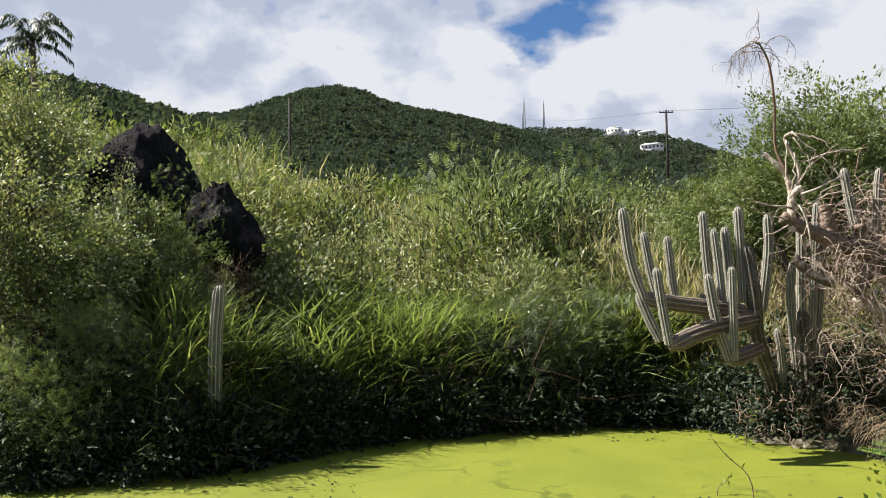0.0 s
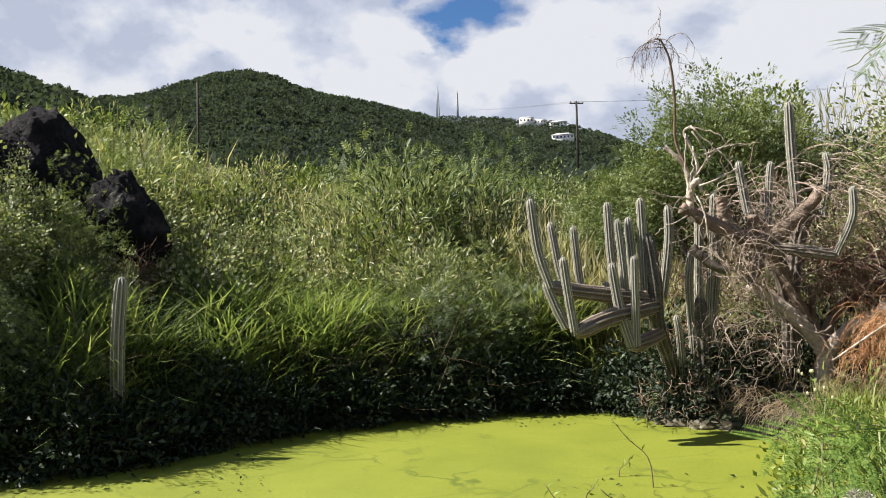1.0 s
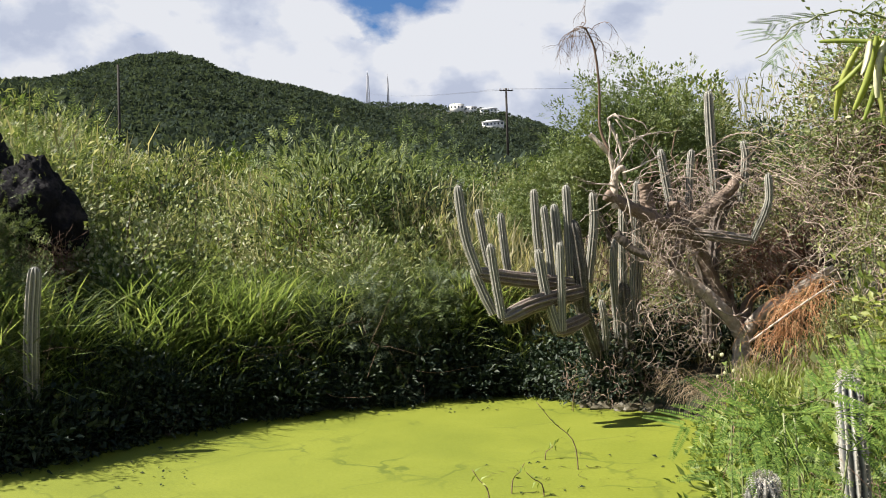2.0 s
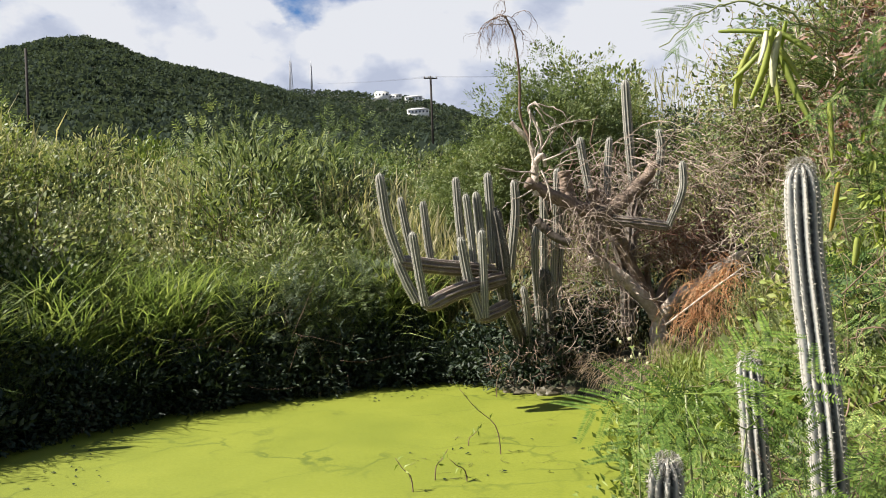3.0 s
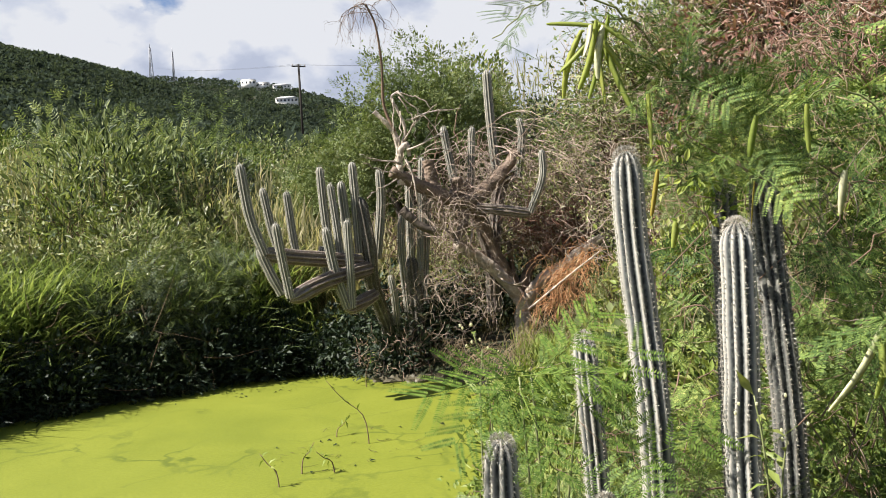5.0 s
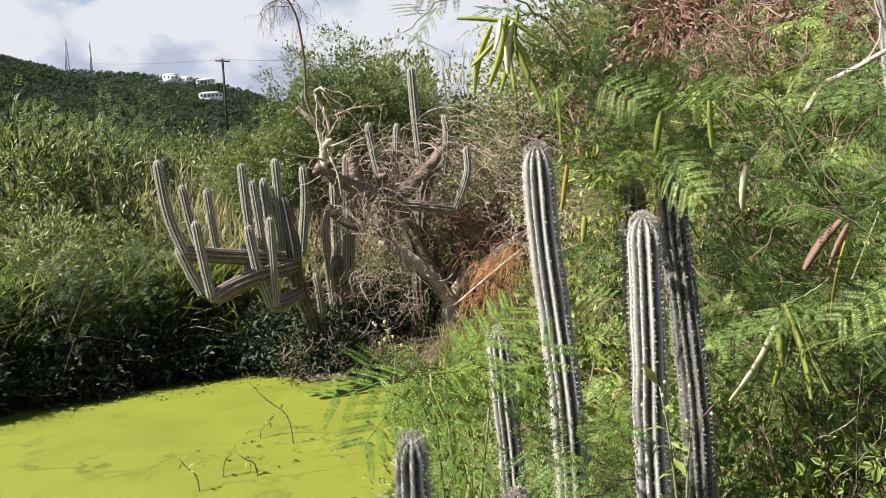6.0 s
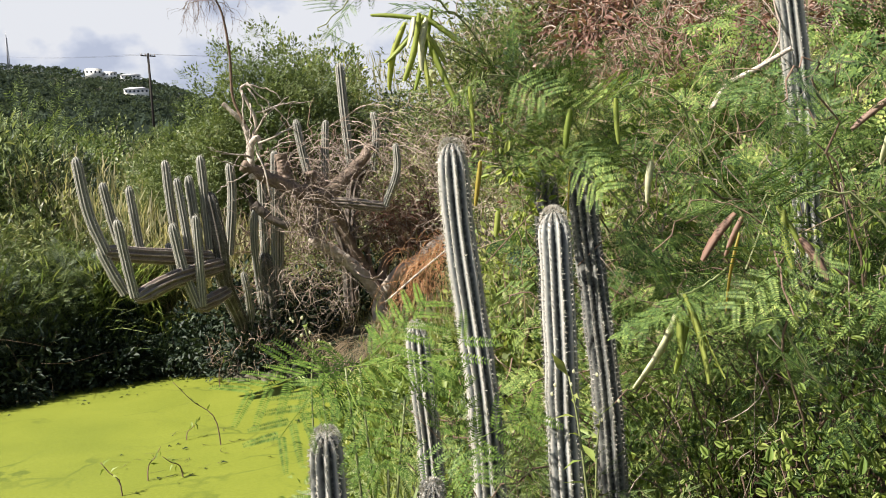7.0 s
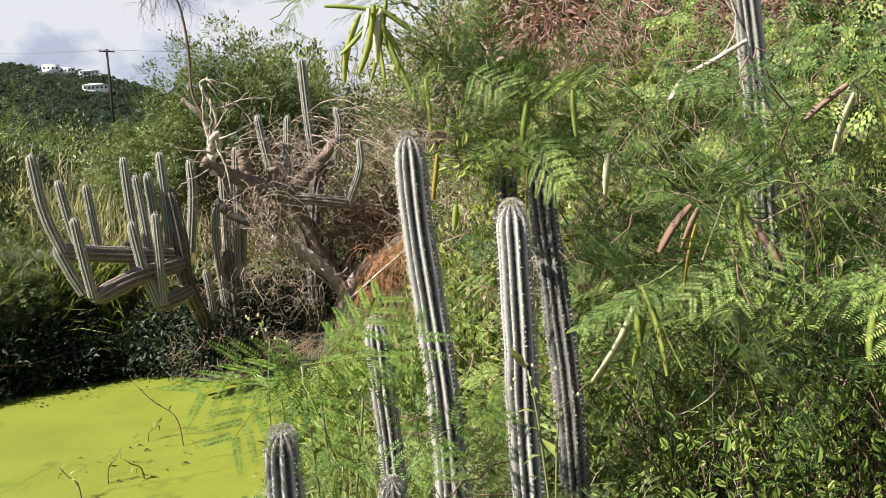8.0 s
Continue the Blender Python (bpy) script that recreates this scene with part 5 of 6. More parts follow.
# the bushy trees behind the snag
tree = thing("tree", (4.75, 10.4, 0.75), "small bushy tree with fine sunlit green foliage", "tree", "trees")
bits, tips = branchy((0, 0, -0.2), (-0.1, 0, 1), 1.7, 0.07, 3, 3, 0.5)
part("trunk", mesh_np("trunk", *join(*bits), M_DARKBARK), tree)
leafy, _ = crown(0.95, 0.9, 1.1, 330, 48, LEAF_FAR, 0.05, 0.065, 0.45, 0.25, -0.5, 0.2)
tufts_, _ = crown(1.0, 0.95, 1.15, 110, 9, FEATHER_FAR, 0.1, 0.07, 0.7, 0.25, -0.3, 0.2)
leafy = join(leafy, tufts_)
part("crown", mesh_np("crown", leafy[0] + [0, 0, 1.5], leafy[1], M_TREE), tree)
for x, y, s in ((4.0, 11.2, 0.8), (5.6, 10.6, 0.85), (5.2, 11.6, 0.8), (3.4, 11.4, 0.5)):
    copy_thing(tree, Matrix.LocRotScale((x, y, float(land(x, y)) - 0.1), Euler((0, 0, x * 2.1)), (1, 1, 1))).scale = (s, s, s)
dark = thing("tree", (6.8, 10.2, float(land(6.8, 10.2)) - 0.1), "small dark round-crowned tree on the bank top", "tree", "trees")
bits, _ = branchy((0, 0, -0.2), (0, 0, 1), 1.2, 0.06, 2, 3, 0.5)
part("trunk", mesh_np("trunk", *join(*bits), M_DARKBARK), dark)
leafy, _ = crown(0.6, 0.6, 0.75, 220, 26, LEAF_FAR, 0.06, 0.09, 0.5, 0.3, -0.5, 0.12)
part("crown", mesh_np("crown", leafy[0] + [0, 0, 0.45], leafy[1], M_DARKTREE), dark)
for x, y, s in ((8.4, 9.6, 1.0), (2.55, 13.4, 1.0), (3.2, 14.2, 0.9), (-1.2, 14.5, 0.7), (0.9, 11.6, 0.45)):
    copy_thing(dark, Matrix.Translation((x, y, float(land(x, y)) - 0.1))).scale = (s, s, s)
# leafy scrub closing the bank behind the dead branches
for seed in range(2):
    leafy, mid = crown(0.7, 0.7, 0.7, 90, 26, LEAF_FAR, 0.042, 0.15, 0.5, 0.3, -0.3, 0.28)
    ob = plant("bank_scrub", leafy, stems(mid, 18, 0.012, 0.8), (M_OLIVE, M_TREE)[seed], M_BROWNTWIG, "thin olive scrub behind the dead branches", "shrub", "bank scrub")
    spread_out(ob, [[(5.9, 9.2, 1.0), (7.2, 8.4, 1.0), (5.2, 9.5, 1.0), (6.6, 6.6, 0.8), (7.3, 6.9, 1.2), (6.6, 5.8, 1.0), (5.9, 5.0, 0.8), (6.3, 6.0, 1.2), (5.7, 7.8, 1.2), (6.25, 7.3, 1.5), (5.6, 6.5, 0.9), (6.1, 6.9, 1.1), (6.7, 7.5, 1.2), (5.5, 5.8, 0.8), (5.2, 6.6, 0.6)], [(4.5, 9.6, 1.0), (6.6, 9.3, 1.0), (8.0, 7.4, 1.1), (7.4, 7.0, 0.8), (6.5, 7.6, 1.1), (7.1, 5.4, 1.1), (6.3, 4.4, 0.9), (6.6, 6.2, 1.4), (6.5, 7.0, 1.55), (6.0, 7.55, 1.35), (5.8, 6.2, 0.9), (6.4, 6.5, 1.0)]][seed])


# ---- grass ----
def grass(name, spots, h0, h1, mat, label, bends=(0.25, 0.5, 0.8), w=0.008, seed_heads=0.0):
    n = len(spots)
    xy = np.array(spots)
    xy = xy[~((xy[:, 0] > -4.2) & (xy[:, 0] < -1.5) & (xy[:, 1] > 8.3) & (xy[:, 1] < 9.5))]
    n = len(xy)
    at = np.stack([xy[:, 0], xy[:, 1], land(xy[:, 0], xy[:, 1]) - 0.03], -1)
    bits = []
    for q, bend in enumerate(bends):
        sel = at[q :: len(bends)]
        m_ = len(sel)
        turn = rng.uniform(0, 2 * np.pi, m_)
        y = np.stack([np.cos(turn), np.sin(turn), np.zeros(m_)], -1)
        z = norm(np.stack([0.16 * rng.normal(size=m_), 0.16 * rng.normal(size=m_), np.ones(m_)], -1))
        x = norm(np.cross(y, z))
        y = np.cross(z, x)
        h = rng.uniform(h0, h1, m_)
        mm = np.stack([x, y, z], -1) * np.stack([np.ones(m_), h, h], -1)[:, None, :]
        bits.append(stamp(*blade(bend, w), sel, mm))
    if seed_heads:
        m_ = int(n * seed_heads)
        sel = at[rng.permutation(n)[:m_]]
        lean = norm(np.stack([0.2 * rng.normal(size=m_), 0.2 * rng.normal(size=m_), np.ones(m_)], -1))
        h = rng.uniform(h1 * 0.9, h1 * 1.35, m_)
        tv, tf = np.array([(-0.0022, 0, 0), (0.0022, 0, 0), (0.0012, 0.85, 0.02), (-0.0012, 0.85, 0.02), (0.011, 0.92, 0), (-0.011, 0.92, 0), (0, 1.06, 0.05)]), np.array([(0, 1, 2), (0, 2, 3), (3, 2, 4), (3, 4, 5), (5, 4, 6)])
        sc = np.stack([np.ones(m_), h, h], -1)
        bits.append(stamp(tv, tf, sel, basis(lean, rand_dirs(m_), sc)))
    ob = new(name, mesh_np(name, *join(*bits), mat))
    return tagged(ob, label, "grass", kind="stuff")


def tufts(n, per, x0, x1, y0, y1, gap0, gap1, spread):
    out = []
    x, y = rng.uniform(x0, x1, n * 4), rng.uniform(y0, y1, n * 4)
    g = shore_gap(x, y)
    ok = (g > gap0) & (g < gap1)
    x, y = x[ok][:n], y[ok][:n]
    x = np.repeat(x, per) + spread * rng.normal(size=len(x) * per)
    y = np.repeat(y, per) + spread * rng.normal(size=len(y) * per)
    keep = shore_gap(x, y) > 0.05
    return np.stack([x[keep], y[keep]], -1)


grass("guinea_grass", tufts(300, 56, -2.7, 2.9, 7.4, 12.0, 0.35, 1.9, 0.07), 0.45, 1.0, M_GRASS, "lush bright green guinea grass along the bank top", (0.45, 0.75, 1.0), 0.0105)
grass("overhanging_grass", tufts(90, 30, -2.9, 2.9, 7.2, 9.9, 0.12, 0.5, 0.06), 0.4, 0.85, M_GRASS, "long green grass blades hanging over the shaded bank", (0.7, 1.0, 1.2), 0.009)
grass("dry_grass", tufts(140, 34, -1.2, 8.5, 9.8, 16, 1.6, 14, 0.12), 0.6, 1.25, M_GOLD, "tall golden dry grass with seed heads on the slope", (0.35, 0.7, 1.0), 0.0095, 0.4)
grass("sunny_grass", tufts(120, 34, 2.3, 5.0, 9.3, 11.0, 0.5, 4, 0.07), 0.5, 1.05, M_GOLD, "yellow-green grass on the bank behind the cacti", (0.35, 0.7, 1.0), 0.009, 0.3)
grass("dry_stalks", tufts(8, 10, -3.1, -1.9, 9.9, 10.9, 0.8, 4, 0.1), 0.9, 1.5, M_GOLD, "tall dry stalks beside the boulders", (0.25, 0.5, 0.8), 0.008, 0.5)
grass("far_grass", tufts(200, 20, -0.5, 7, 16, 29, 4, 30, 0.14), 0.5, 1.0, M_GOLD, "pale dry grass on the upper rise", (0.3, 0.7), 0.022, 0.3)
grass("slope_grass", tufts(130, 24, -5, -1.0, 8.2, 12, 0.8, 6, 0.09), 0.3, 0.75, M_GRASS, "green and yellow grass below the boulders", (0.4, 0.8), 0.011, 0.1)
grass("bank_herbs", tufts(260, 30, 2.0, 7.5, 1.5, 7.2, 0.08, 3.2, 0.1), 0.15, 0.4, M_HERB, "mixed green herbs and grass on the sunny bank", (0.3, 0.7), 0.006, 0.06)
grass("crest_grass", tufts(260, 34, 4.5, 9.5, 2.5, 9.5, 1.2, 6, 0.1), 0.25, 0.6, M_GOLD, "dry grass on the upper bank", (0.3, 0.7), 0.006, 0.1)

# low leafy herbs on the sunny bank and along the slope
for seed in range(3):
    leafy, mid = crown(0.3, 0.3, 0.34, 34, 24, (LEAF_FAR, LANCE_FAR, ROUND_FAR)[seed], (0.05, 0.08, 0.045)[seed], 0.22, 0.4, 0.4)
    ob = plant("leafy_herb", leafy, stems(mid, 10, 0.005, 0.3), (M_HERB, M_HERB, M_OLIVE)[seed], M_BROWNTWIG, "low yellow-green leafy herb on the bank", "herb", "bank herbs")
    spots = along_shore(10, 2.2, 7.5, 0.1, 2.6, 0.8, 1.3, 1.6, 4.6) + along_shore(9, 3.4, 6.2, 0.1, 1.6, 0.35, 0.6, 4.6, 6.9) + along_shore(12, -4.5, 6, 1.2, 5, 0.9, 1.6, 8.5, 15)
    spread_out(ob, spots)

leafy, mid = crown(0.28, 0.28, 0.26, 26, 18, LEAF_FAR, 0.05, 0.22, 0.4, 0.4)
ob = plant("leafy_herb", leafy, stems(mid, 8, 0.004, 0.3), M_HERB, M_BROWNTWIG, "low green herb at the sunny water's edge", "herb", "bank herbs")
spread_out(ob, along_shore(22, 0.9, 4.1, -0.1, 0.22, 0.6, 1.1, 1.9, 6.6))

# red-brown dead shrubs along the crest
for seed in range(2):
    leafy, mid = crown(0.7, 0.7, 0.6, 60, 22, LANCE, 0.1, 0.2, 0.4, -0.2, -0.3, 0.3)
    woody = twigs(160, (0.6, 0.6, 0.35), 0.6, 0.007)
    ob = plant("dead_shrub", leafy, (woody[0] + [0, 0, 0.5], woody[1]), M_RED, M_TWIG, "dead shrub with red-brown withered leaves on the crest", "dead shrub", "dead shrubs")
    spread_out(ob, [[(6.3, 4.9, 1.0), (7.4, 5.6, 1.1), (5.9, 5.9, 0.9), (6.6, 6.3, 1.0), (5.4, 4.5, 0.7), (6.3, 3.2, 0.9), (5.1, 5.2, 0.6), (6.9, 5.6, 1.3), (7.2, 4.9, 1.3), (7.6, 6.4, 1.35)], [(6.9, 4.1, 1.0), (5.9, 4.0, 0.9), (5.6, 5.4, 0.8), (6.4, 5.6, 1.1), (7.2, 3.2, 1.1), (8.2, 4.6, 1.2), (5.6, 4.9, 0.6), (6.3, 5.3, 1.2), (7.0, 6.2, 1.3)]][seed])

# ---- the near feathery shrubs with pods ----
def arching_shrub(height, spread, shoots, per, shape, size, lean=(0, 0), bare=0.3):
    """Shoots that rise and arch over, with feathered leaves set along them in two ranks; base at z = 0."""
    wood, at, d, up = [], [], [], []
    for q in range(shoots):
        a = 2 * math.pi * (q + rng.uniform(-0.35, 0.35)) / shoots
        h = height * rng.uniform(0.6, 1.05)
        s = spread * rng.uniform(0.35, 1.1)
        o = np.array([math.cos(a), math.sin(a), 0])
        end = o * s + [lean[0] * h, lean[1] * h, h]
        mid_ = end * [0.3, 0.3, 0.62] + rng.normal(size=3) * 0.05
        line = curve([o * 0.05 + [0, 0, -0.15], mid_, end, end + o * 0.16 * height + [0, 0, -0.05 * height]], 26)
        line = line + 0.008 * rng.normal(size=line.shape)
        wood.append(tube(line, 0.0036, 0.0014, 4))
        t, _, _ = rings(line)
        pick = np.linspace(bare * 25, 25, per).astype(int)
        flip = np.where(np.arange(per) % 2, 1.0, -1.0)[:, None]
        side = norm(np.cross(t[pick], [0, 0, 1.0]) + 0.01)
        at.append(line[pick])
        d.append(norm(side * flip + 0.5 * t[pick] + 0.75 * rng.normal(size=(per, 3)) + [0, 0, -0.25]))
        up.append(norm(np.array([0, 0, 0.6]) + 0.35 * o + 0.8 * rng.normal(size=(per, 3))))
    at, d, up = np.concatenate(at), np.concatenate(d), np.concatenate(up)
    leafy = stamp(*shape, at, basis(d, up, size * rng.uniform(0.65, 1.2, len(at))))
    return leafy, join(*wood)


for seed in range(3):
    ob = plant("pod_shrub", *arching_shrub((0.95, 1.25, 0.75)[seed], (0.5, 0.55, 0.45)[seed], (12, 15, 10)[seed], (10, 11, 9)[seed], FEATHER_CLOSE, (0.115, 0.12, 0.11)[seed], bare=(0.4, 0.45, 0.3)[seed]), M_NEARFEATHER, M_BROWNTWIG, "arching green shrub with fine twice-feathered leaves", "shrub", "near feathery shrubs")
    spread_out(ob, [
        [(2.05, 1.05, 1.05), (2.25, 1.45, 1.0), (2.28, 1.02, 1.2, 0.3), (2.0, 1.75, 0.75), (1.95, 0.35, 1.0)],
        [(2.2, 0.7, 1.0), (2.55, 1.15, 1.1), (2.45, 0.2, 1.1)],
        [(1.72, 1.72, 0.75), (2.1, 2.2, 0.85), (2.55, 1.75, 1.0), (2.6, 2.6, 0.8)],
    ][seed])
for seed in range(2):
    ob = plant("pod_shrub", *arching_shrub(1.3, 0.7, 18, 13, (FEATHER_FINE, FEATHER_MID)[seed], 0.14), M_NEARFEATHER, M_BROWNTWIG, "taller green shrub with fine twice-feathered leaves", "shrub", "near feathery shrubs")
    spread_out(ob, [[(2.9, 0.7, 1.05), (3.0, 1.5, 0.95), (2.8, 0.1, 1.15), (3.1, 2.3, 0.75)], [(3.6, 1.3, 0.9), (3.7, 2.2, 0.9), (3.5, 0.6, 1.1), (3.3, 3.0, 0.75), (4.3, 2.7, 0.85), (4.2, 1.7, 0.95), (4.9, 3.3, 0.8)]][seed])
# low sprays round the feet of the near cacti
ob = plant("pod_shrub", *arching_shrub(0.6, 0.3, 7, 5, FEATHER_CLOSE, 0.11, bare=0.5), M_FEATHER, M_BROWNTWIG, "low spray of feathery leaves at the cactus feet", "shrub", "near feathery shrubs")
spread_out(ob, [(1.17, 1.42, 0.95, 0.12), (1.28, 1.22, 0.85, 0.12), (1.36, 0.98, 0.85, 0.08), (1.52, 1.1, 1.0, 0.1), (1.5, 1.5, 1.0, 0.1), (1.62, 1.95, 0.95), (1.45, 2.3, 0.8)])
brush("dry_stems", (2.1, 1.0, 1.1), twigs(70, (0.45, 0.6, 0.5), 0.5, 0.0024, (0, 0, 0.6), 0.25), M_TWIG, "thin dry stems among the feathery leaves")
brush("dry_stems", (1.8, 1.8, 0.8), twigs(60, (0.45, 0.5, 0.35), 0.4, 0.0022, (0, 0, 0.6), 0.25), M_PODDRY, "thin straw-coloured stems on the bank")
brush("dry_stems", (2.3, 1.2, 1.5), twigs(150, (0.4, 0.6, 0.4), 0.35, 0.0018, (0.3, 0, 0.4), 0.3), M_TAN, "fine tan dead stems through the feathery leaves")
brush("dry_stems", (3.1, 2.0, 1.5), twigs(260, (0.6, 0.9, 0.5), 0.5, 0.0028, (0.4, 0, 0.5), 0.25), M_TAN, "thin pale dead stems through the upper shrubs")
# small-leaved creeper scrambling over the bank between them
for seed in range(2):
    leafy, mid = crown(0.36, 0.36, 0.5, 80, 13, (OVAL, OVAL_WIDE)[seed], (0.027, 0.025)[seed], 0.09, 0.7, 0.4, -0.5, 0.22)
    ob = plant("creeper", leafy, stems(mid, 16, 0.004, 0.4), M_CREEPER, M_BROWNTWIG, "bright green small-leaved creeper over the bank", "creeper", "creepers")
    spread_out(ob, [[(1.82, 0.8, 0.95, 0.15), (2.1, 0.45, 1.0, 0.2), (1.72, 1.25, 0.8), (1.6, 0.9, 0.6), (1.9, 0.6, 0.8, 0.5), (2.1, 0.9, 0.9, 0.6), (1.45, 1.15, 0.5), (1.6, 1.55, 0.6), (2.9, 1.9, 1.0), (3.4, 1.8, 1.1), (3.3, 2.6, 1.0)], [(1.98, 1.2, 0.9, 0.1), (2.0, 0.75, 0.7, 0.3), (1.25, 1.5, 0.5), (1.55, 1.35, 0.55), (2.5, 1.5, 1.0, 0.2), (2.0, 1.55, 0.8), (2.7, 2.3, 1.0), (3.9, 3.0, 1.1, 0.2)]][seed])


def pod(length, width):
    """A flat bean pod hanging down, with bulging seeds."""
    n = 15
    u = np.linspace(0, 1, n)
    w = width * np.clip(np.sin(np.pi * np.clip(u * 0.95 + 0.03, 0, 1)) ** 0.25, 0.05, 1) * (1 + 0.05 * np.sin(u * 31 + rng.uniform(0, 6)))
    t = 0.0009 + 0.0005 * np.abs(np.sin(u * 26))
    bend = rng.uniform(-0.07, 0.07) * length * np.sin(u * rng.uniform(2.2, 3.4))
    twist = rng.uniform(-0.7, 0.7) * u
    v = np.concatenate([np.stack([(sx * w) * np.cos(twist) + bend - sy * t * np.sin(twist), sx * w * np.sin(twist) + sy * t * np.cos(twist), -u * length], -1) for sx, sy in ((-1, 0), (0, -1), (1, 0), (0, 1))])
    f = []
    for a in range(4):
        c = (a + 1) % 4
        for q in range(n - 1):
            f += [(a * n + q, c * n + q, c * n + q + 1), (a * n + q, c * n + q + 1, a * n + q + 1)]
    return v, np.array(f)


POD_KINDS = {"green": (M_POD, 0.0066, "flat yellow-green pod"), "dry": (M_PODDRY, 0.0072, "brown dry pod"), "pale": (M_PODPALE, 0.0082, "pale ripe pod"), "yellow": (M_PODYELLOW, 0.0054, "yellow ripening pod")}


def pod_branch(line, leaf_size, leaf_count, pods, label):
    """A branch with feathery leaves and hanging pods; line and pods are places in the world, each pod a stalk end, a tip and a kind."""
    o = np.array(line[0], float)
    ob = thing("pod_branch", tuple(o), label, "branch", "pod branches")
    path = curve(np.array(line, float) - o, 20)
    part("stem", mesh_np("stem", *tube(path + 0.004 * rng.normal(size=path.shape), 0.0028, 0.0014, 6), M_STEM, True), ob)
    pick = np.linspace(7, 19, leaf_count).astype(int)
    t, _, _ = rings(path)
    d = norm(np.cross(t[pick], [0, 0, 1.0]) * np.where(np.arange(leaf_count) % 2, 1.0, -1.0)[:, None] + 0.6 * t[pick] + 0.5 * rng.normal(size=(leaf_count, 3)))
    part("foliage", mesh_np("foliage", *leaves_at(FEATHER_CLOSE, path[pick], d, leaf_size * rng.uniform(0.7, 1.15, leaf_count), 0.4, (-0.3, -0.3, 0.8)), M_NEARFEATHER), ob)
    for top, tip, kind in pods:
        a, e = Vector(top) - Vector(o), Vector(tip) - Vector(o)
        mat, w, says = POD_KINDS[kind]
        q = part("pod", mesh_np("pod", *pod((e - a).length, w * rng.uniform(0.85, 1.15)), mat), ob, says)
        down = (a - e).normalized()
        side = Vector((0.77, -0.63, 0.0)) + 0.5 * Vector(rng.normal(size=3))
        flat = (side - down * side.dot(down)).normalized()
        m3 = Matrix((flat, down.cross(flat), down)).transposed()
        q.matrix_basis = Matrix.Translation(a) @ m3.to_4x4()
    return ob


N = (1.292, 1.449, 2.029)
fan = [((1.221, 1.492, 1.93), "green"), ((1.236, 1.5, 1.868), "green"), ((1.255, 1.47, 1.885), "green"), ((1.28, 1.43, 1.902), "pale"), ((1.311, 1.451, 1.85), "green"), ((1.337, 1.419, 1.915), "green"), ((1.366, 1.416, 1.825), "green"), ((1.353, 1.39, 1.965), "green"), ((1.19, 1.486, 2.03), "green"), ((1.3, 1.5, 1.87), "green"), ((1.24, 1.43, 1.95), "pale")]
pod_branch([(1.75, 1.6, 1.5), (1.62, 1.54, 1.86), (1.44, 1.48, 2.04), N], 0.12, 6, [(tuple(np.array(N) + 0.012 * rng.normal(size=3)), e, k_) for e, k_ in fan], "branch tip with a fan of green bean pods")
pod_branch([(1.44, 1.48, 2.04), (1.32, 1.5, 2.1), (1.2, 1.55, 2.09), (1.12, 1.6, 2.02)], 0.12, 5, [], "drooping branch tip with feathery leaves")
pod_branch([(1.85, 0.75, 1.0), (1.6, 0.84, 1.4), (1.5, 0.87, 1.41), (1.449, 0.884, 1.39)], 0.14, 5, [
    ((1.449, 0.884, 1.382), (1.368, 0.937, 1.231), "pale"), ((1.449, 0.875, 1.40), (1.453, 0.838, 1.236), "green"), ((1.46, 0.87, 1.38), (1.475, 0.813, 1.246), "green"), ((1.44, 0.88, 1.37), (1.439, 0.878, 1.29), "green"), ((1.45, 0.87, 1.36), (1.44, 0.9, 1.25), "green")], "drooping branch with long green pods")
pod_branch([(1.95, 0.55, 1.15), (1.72, 0.66, 1.52), (1.6, 0.73, 1.57), (1.545, 0.77, 1.565)], 0.15, 7, [
    ((1.555, 0.76, 1.553), (1.524, 0.795, 1.44), "pale"), ((1.522, 0.809, 1.542), (1.482, 0.856, 1.458), "dry"), ((1.53, 0.80, 1.535), (1.50, 0.82, 1.46), "dry"), ((1.524, 0.803, 1.506), (1.496, 0.82, 1.365), "yellow"), ((1.567, 0.741, 1.542), (1.567, 0.729, 1.437), "green"), ((1.578, 0.719, 1.491), (1.594, 0.681, 1.416), "dry"), ((1.56, 0.75, 1.55), (1.585, 0.72, 1.46), "green")], "branch with brown and pale green pods")
pod_branch([(2.0, 0.4, 1.3), (1.85, 0.52, 1.68), (1.75, 0.57, 1.74), (1.7, 0.595, 1.73)], 0.15, 7, [
    ((1.7, 0.592, 1.712), (1.689, 0.626, 1.612), "pale"), ((1.694, 0.6, 1.728), (1.666, 0.664, 1.673), "dry"), ((1.72, 0.57, 1.72), (1.74, 0.55, 1.63), "green")], "branch with pale ripening pods")
pod_branch([(2.0, 0.4, 0.9), (1.85, 0.5, 1.3), (1.75, 0.55, 1.4), (1.704, 0.566, 1.38)], 0.15, 6, [((1.704, 0.566, 1.37), (1.677, 0.576, 1.25), "green"), ((1.72, 0.55, 1.37), (1.72, 0.53, 1.27), "yellow")], "low branch with two yellow-green pods")
pod_branch([(1.85, 1.3, 1.5), (1.6, 1.33, 1.82), (1.42, 1.34, 1.88), (1.336, 1.333, 1.86)], 0.13, 6, [
    ((1.336, 1.333, 1.853), (1.345, 1.343, 1.736), "green"), ((1.357, 1.338, 1.69), (1.344, 1.352, 1.59), "yellow"), ((1.383, 1.321, 1.575), (1.374, 1.326, 1.519), "green")], "thin branch with small yellow-green pods")
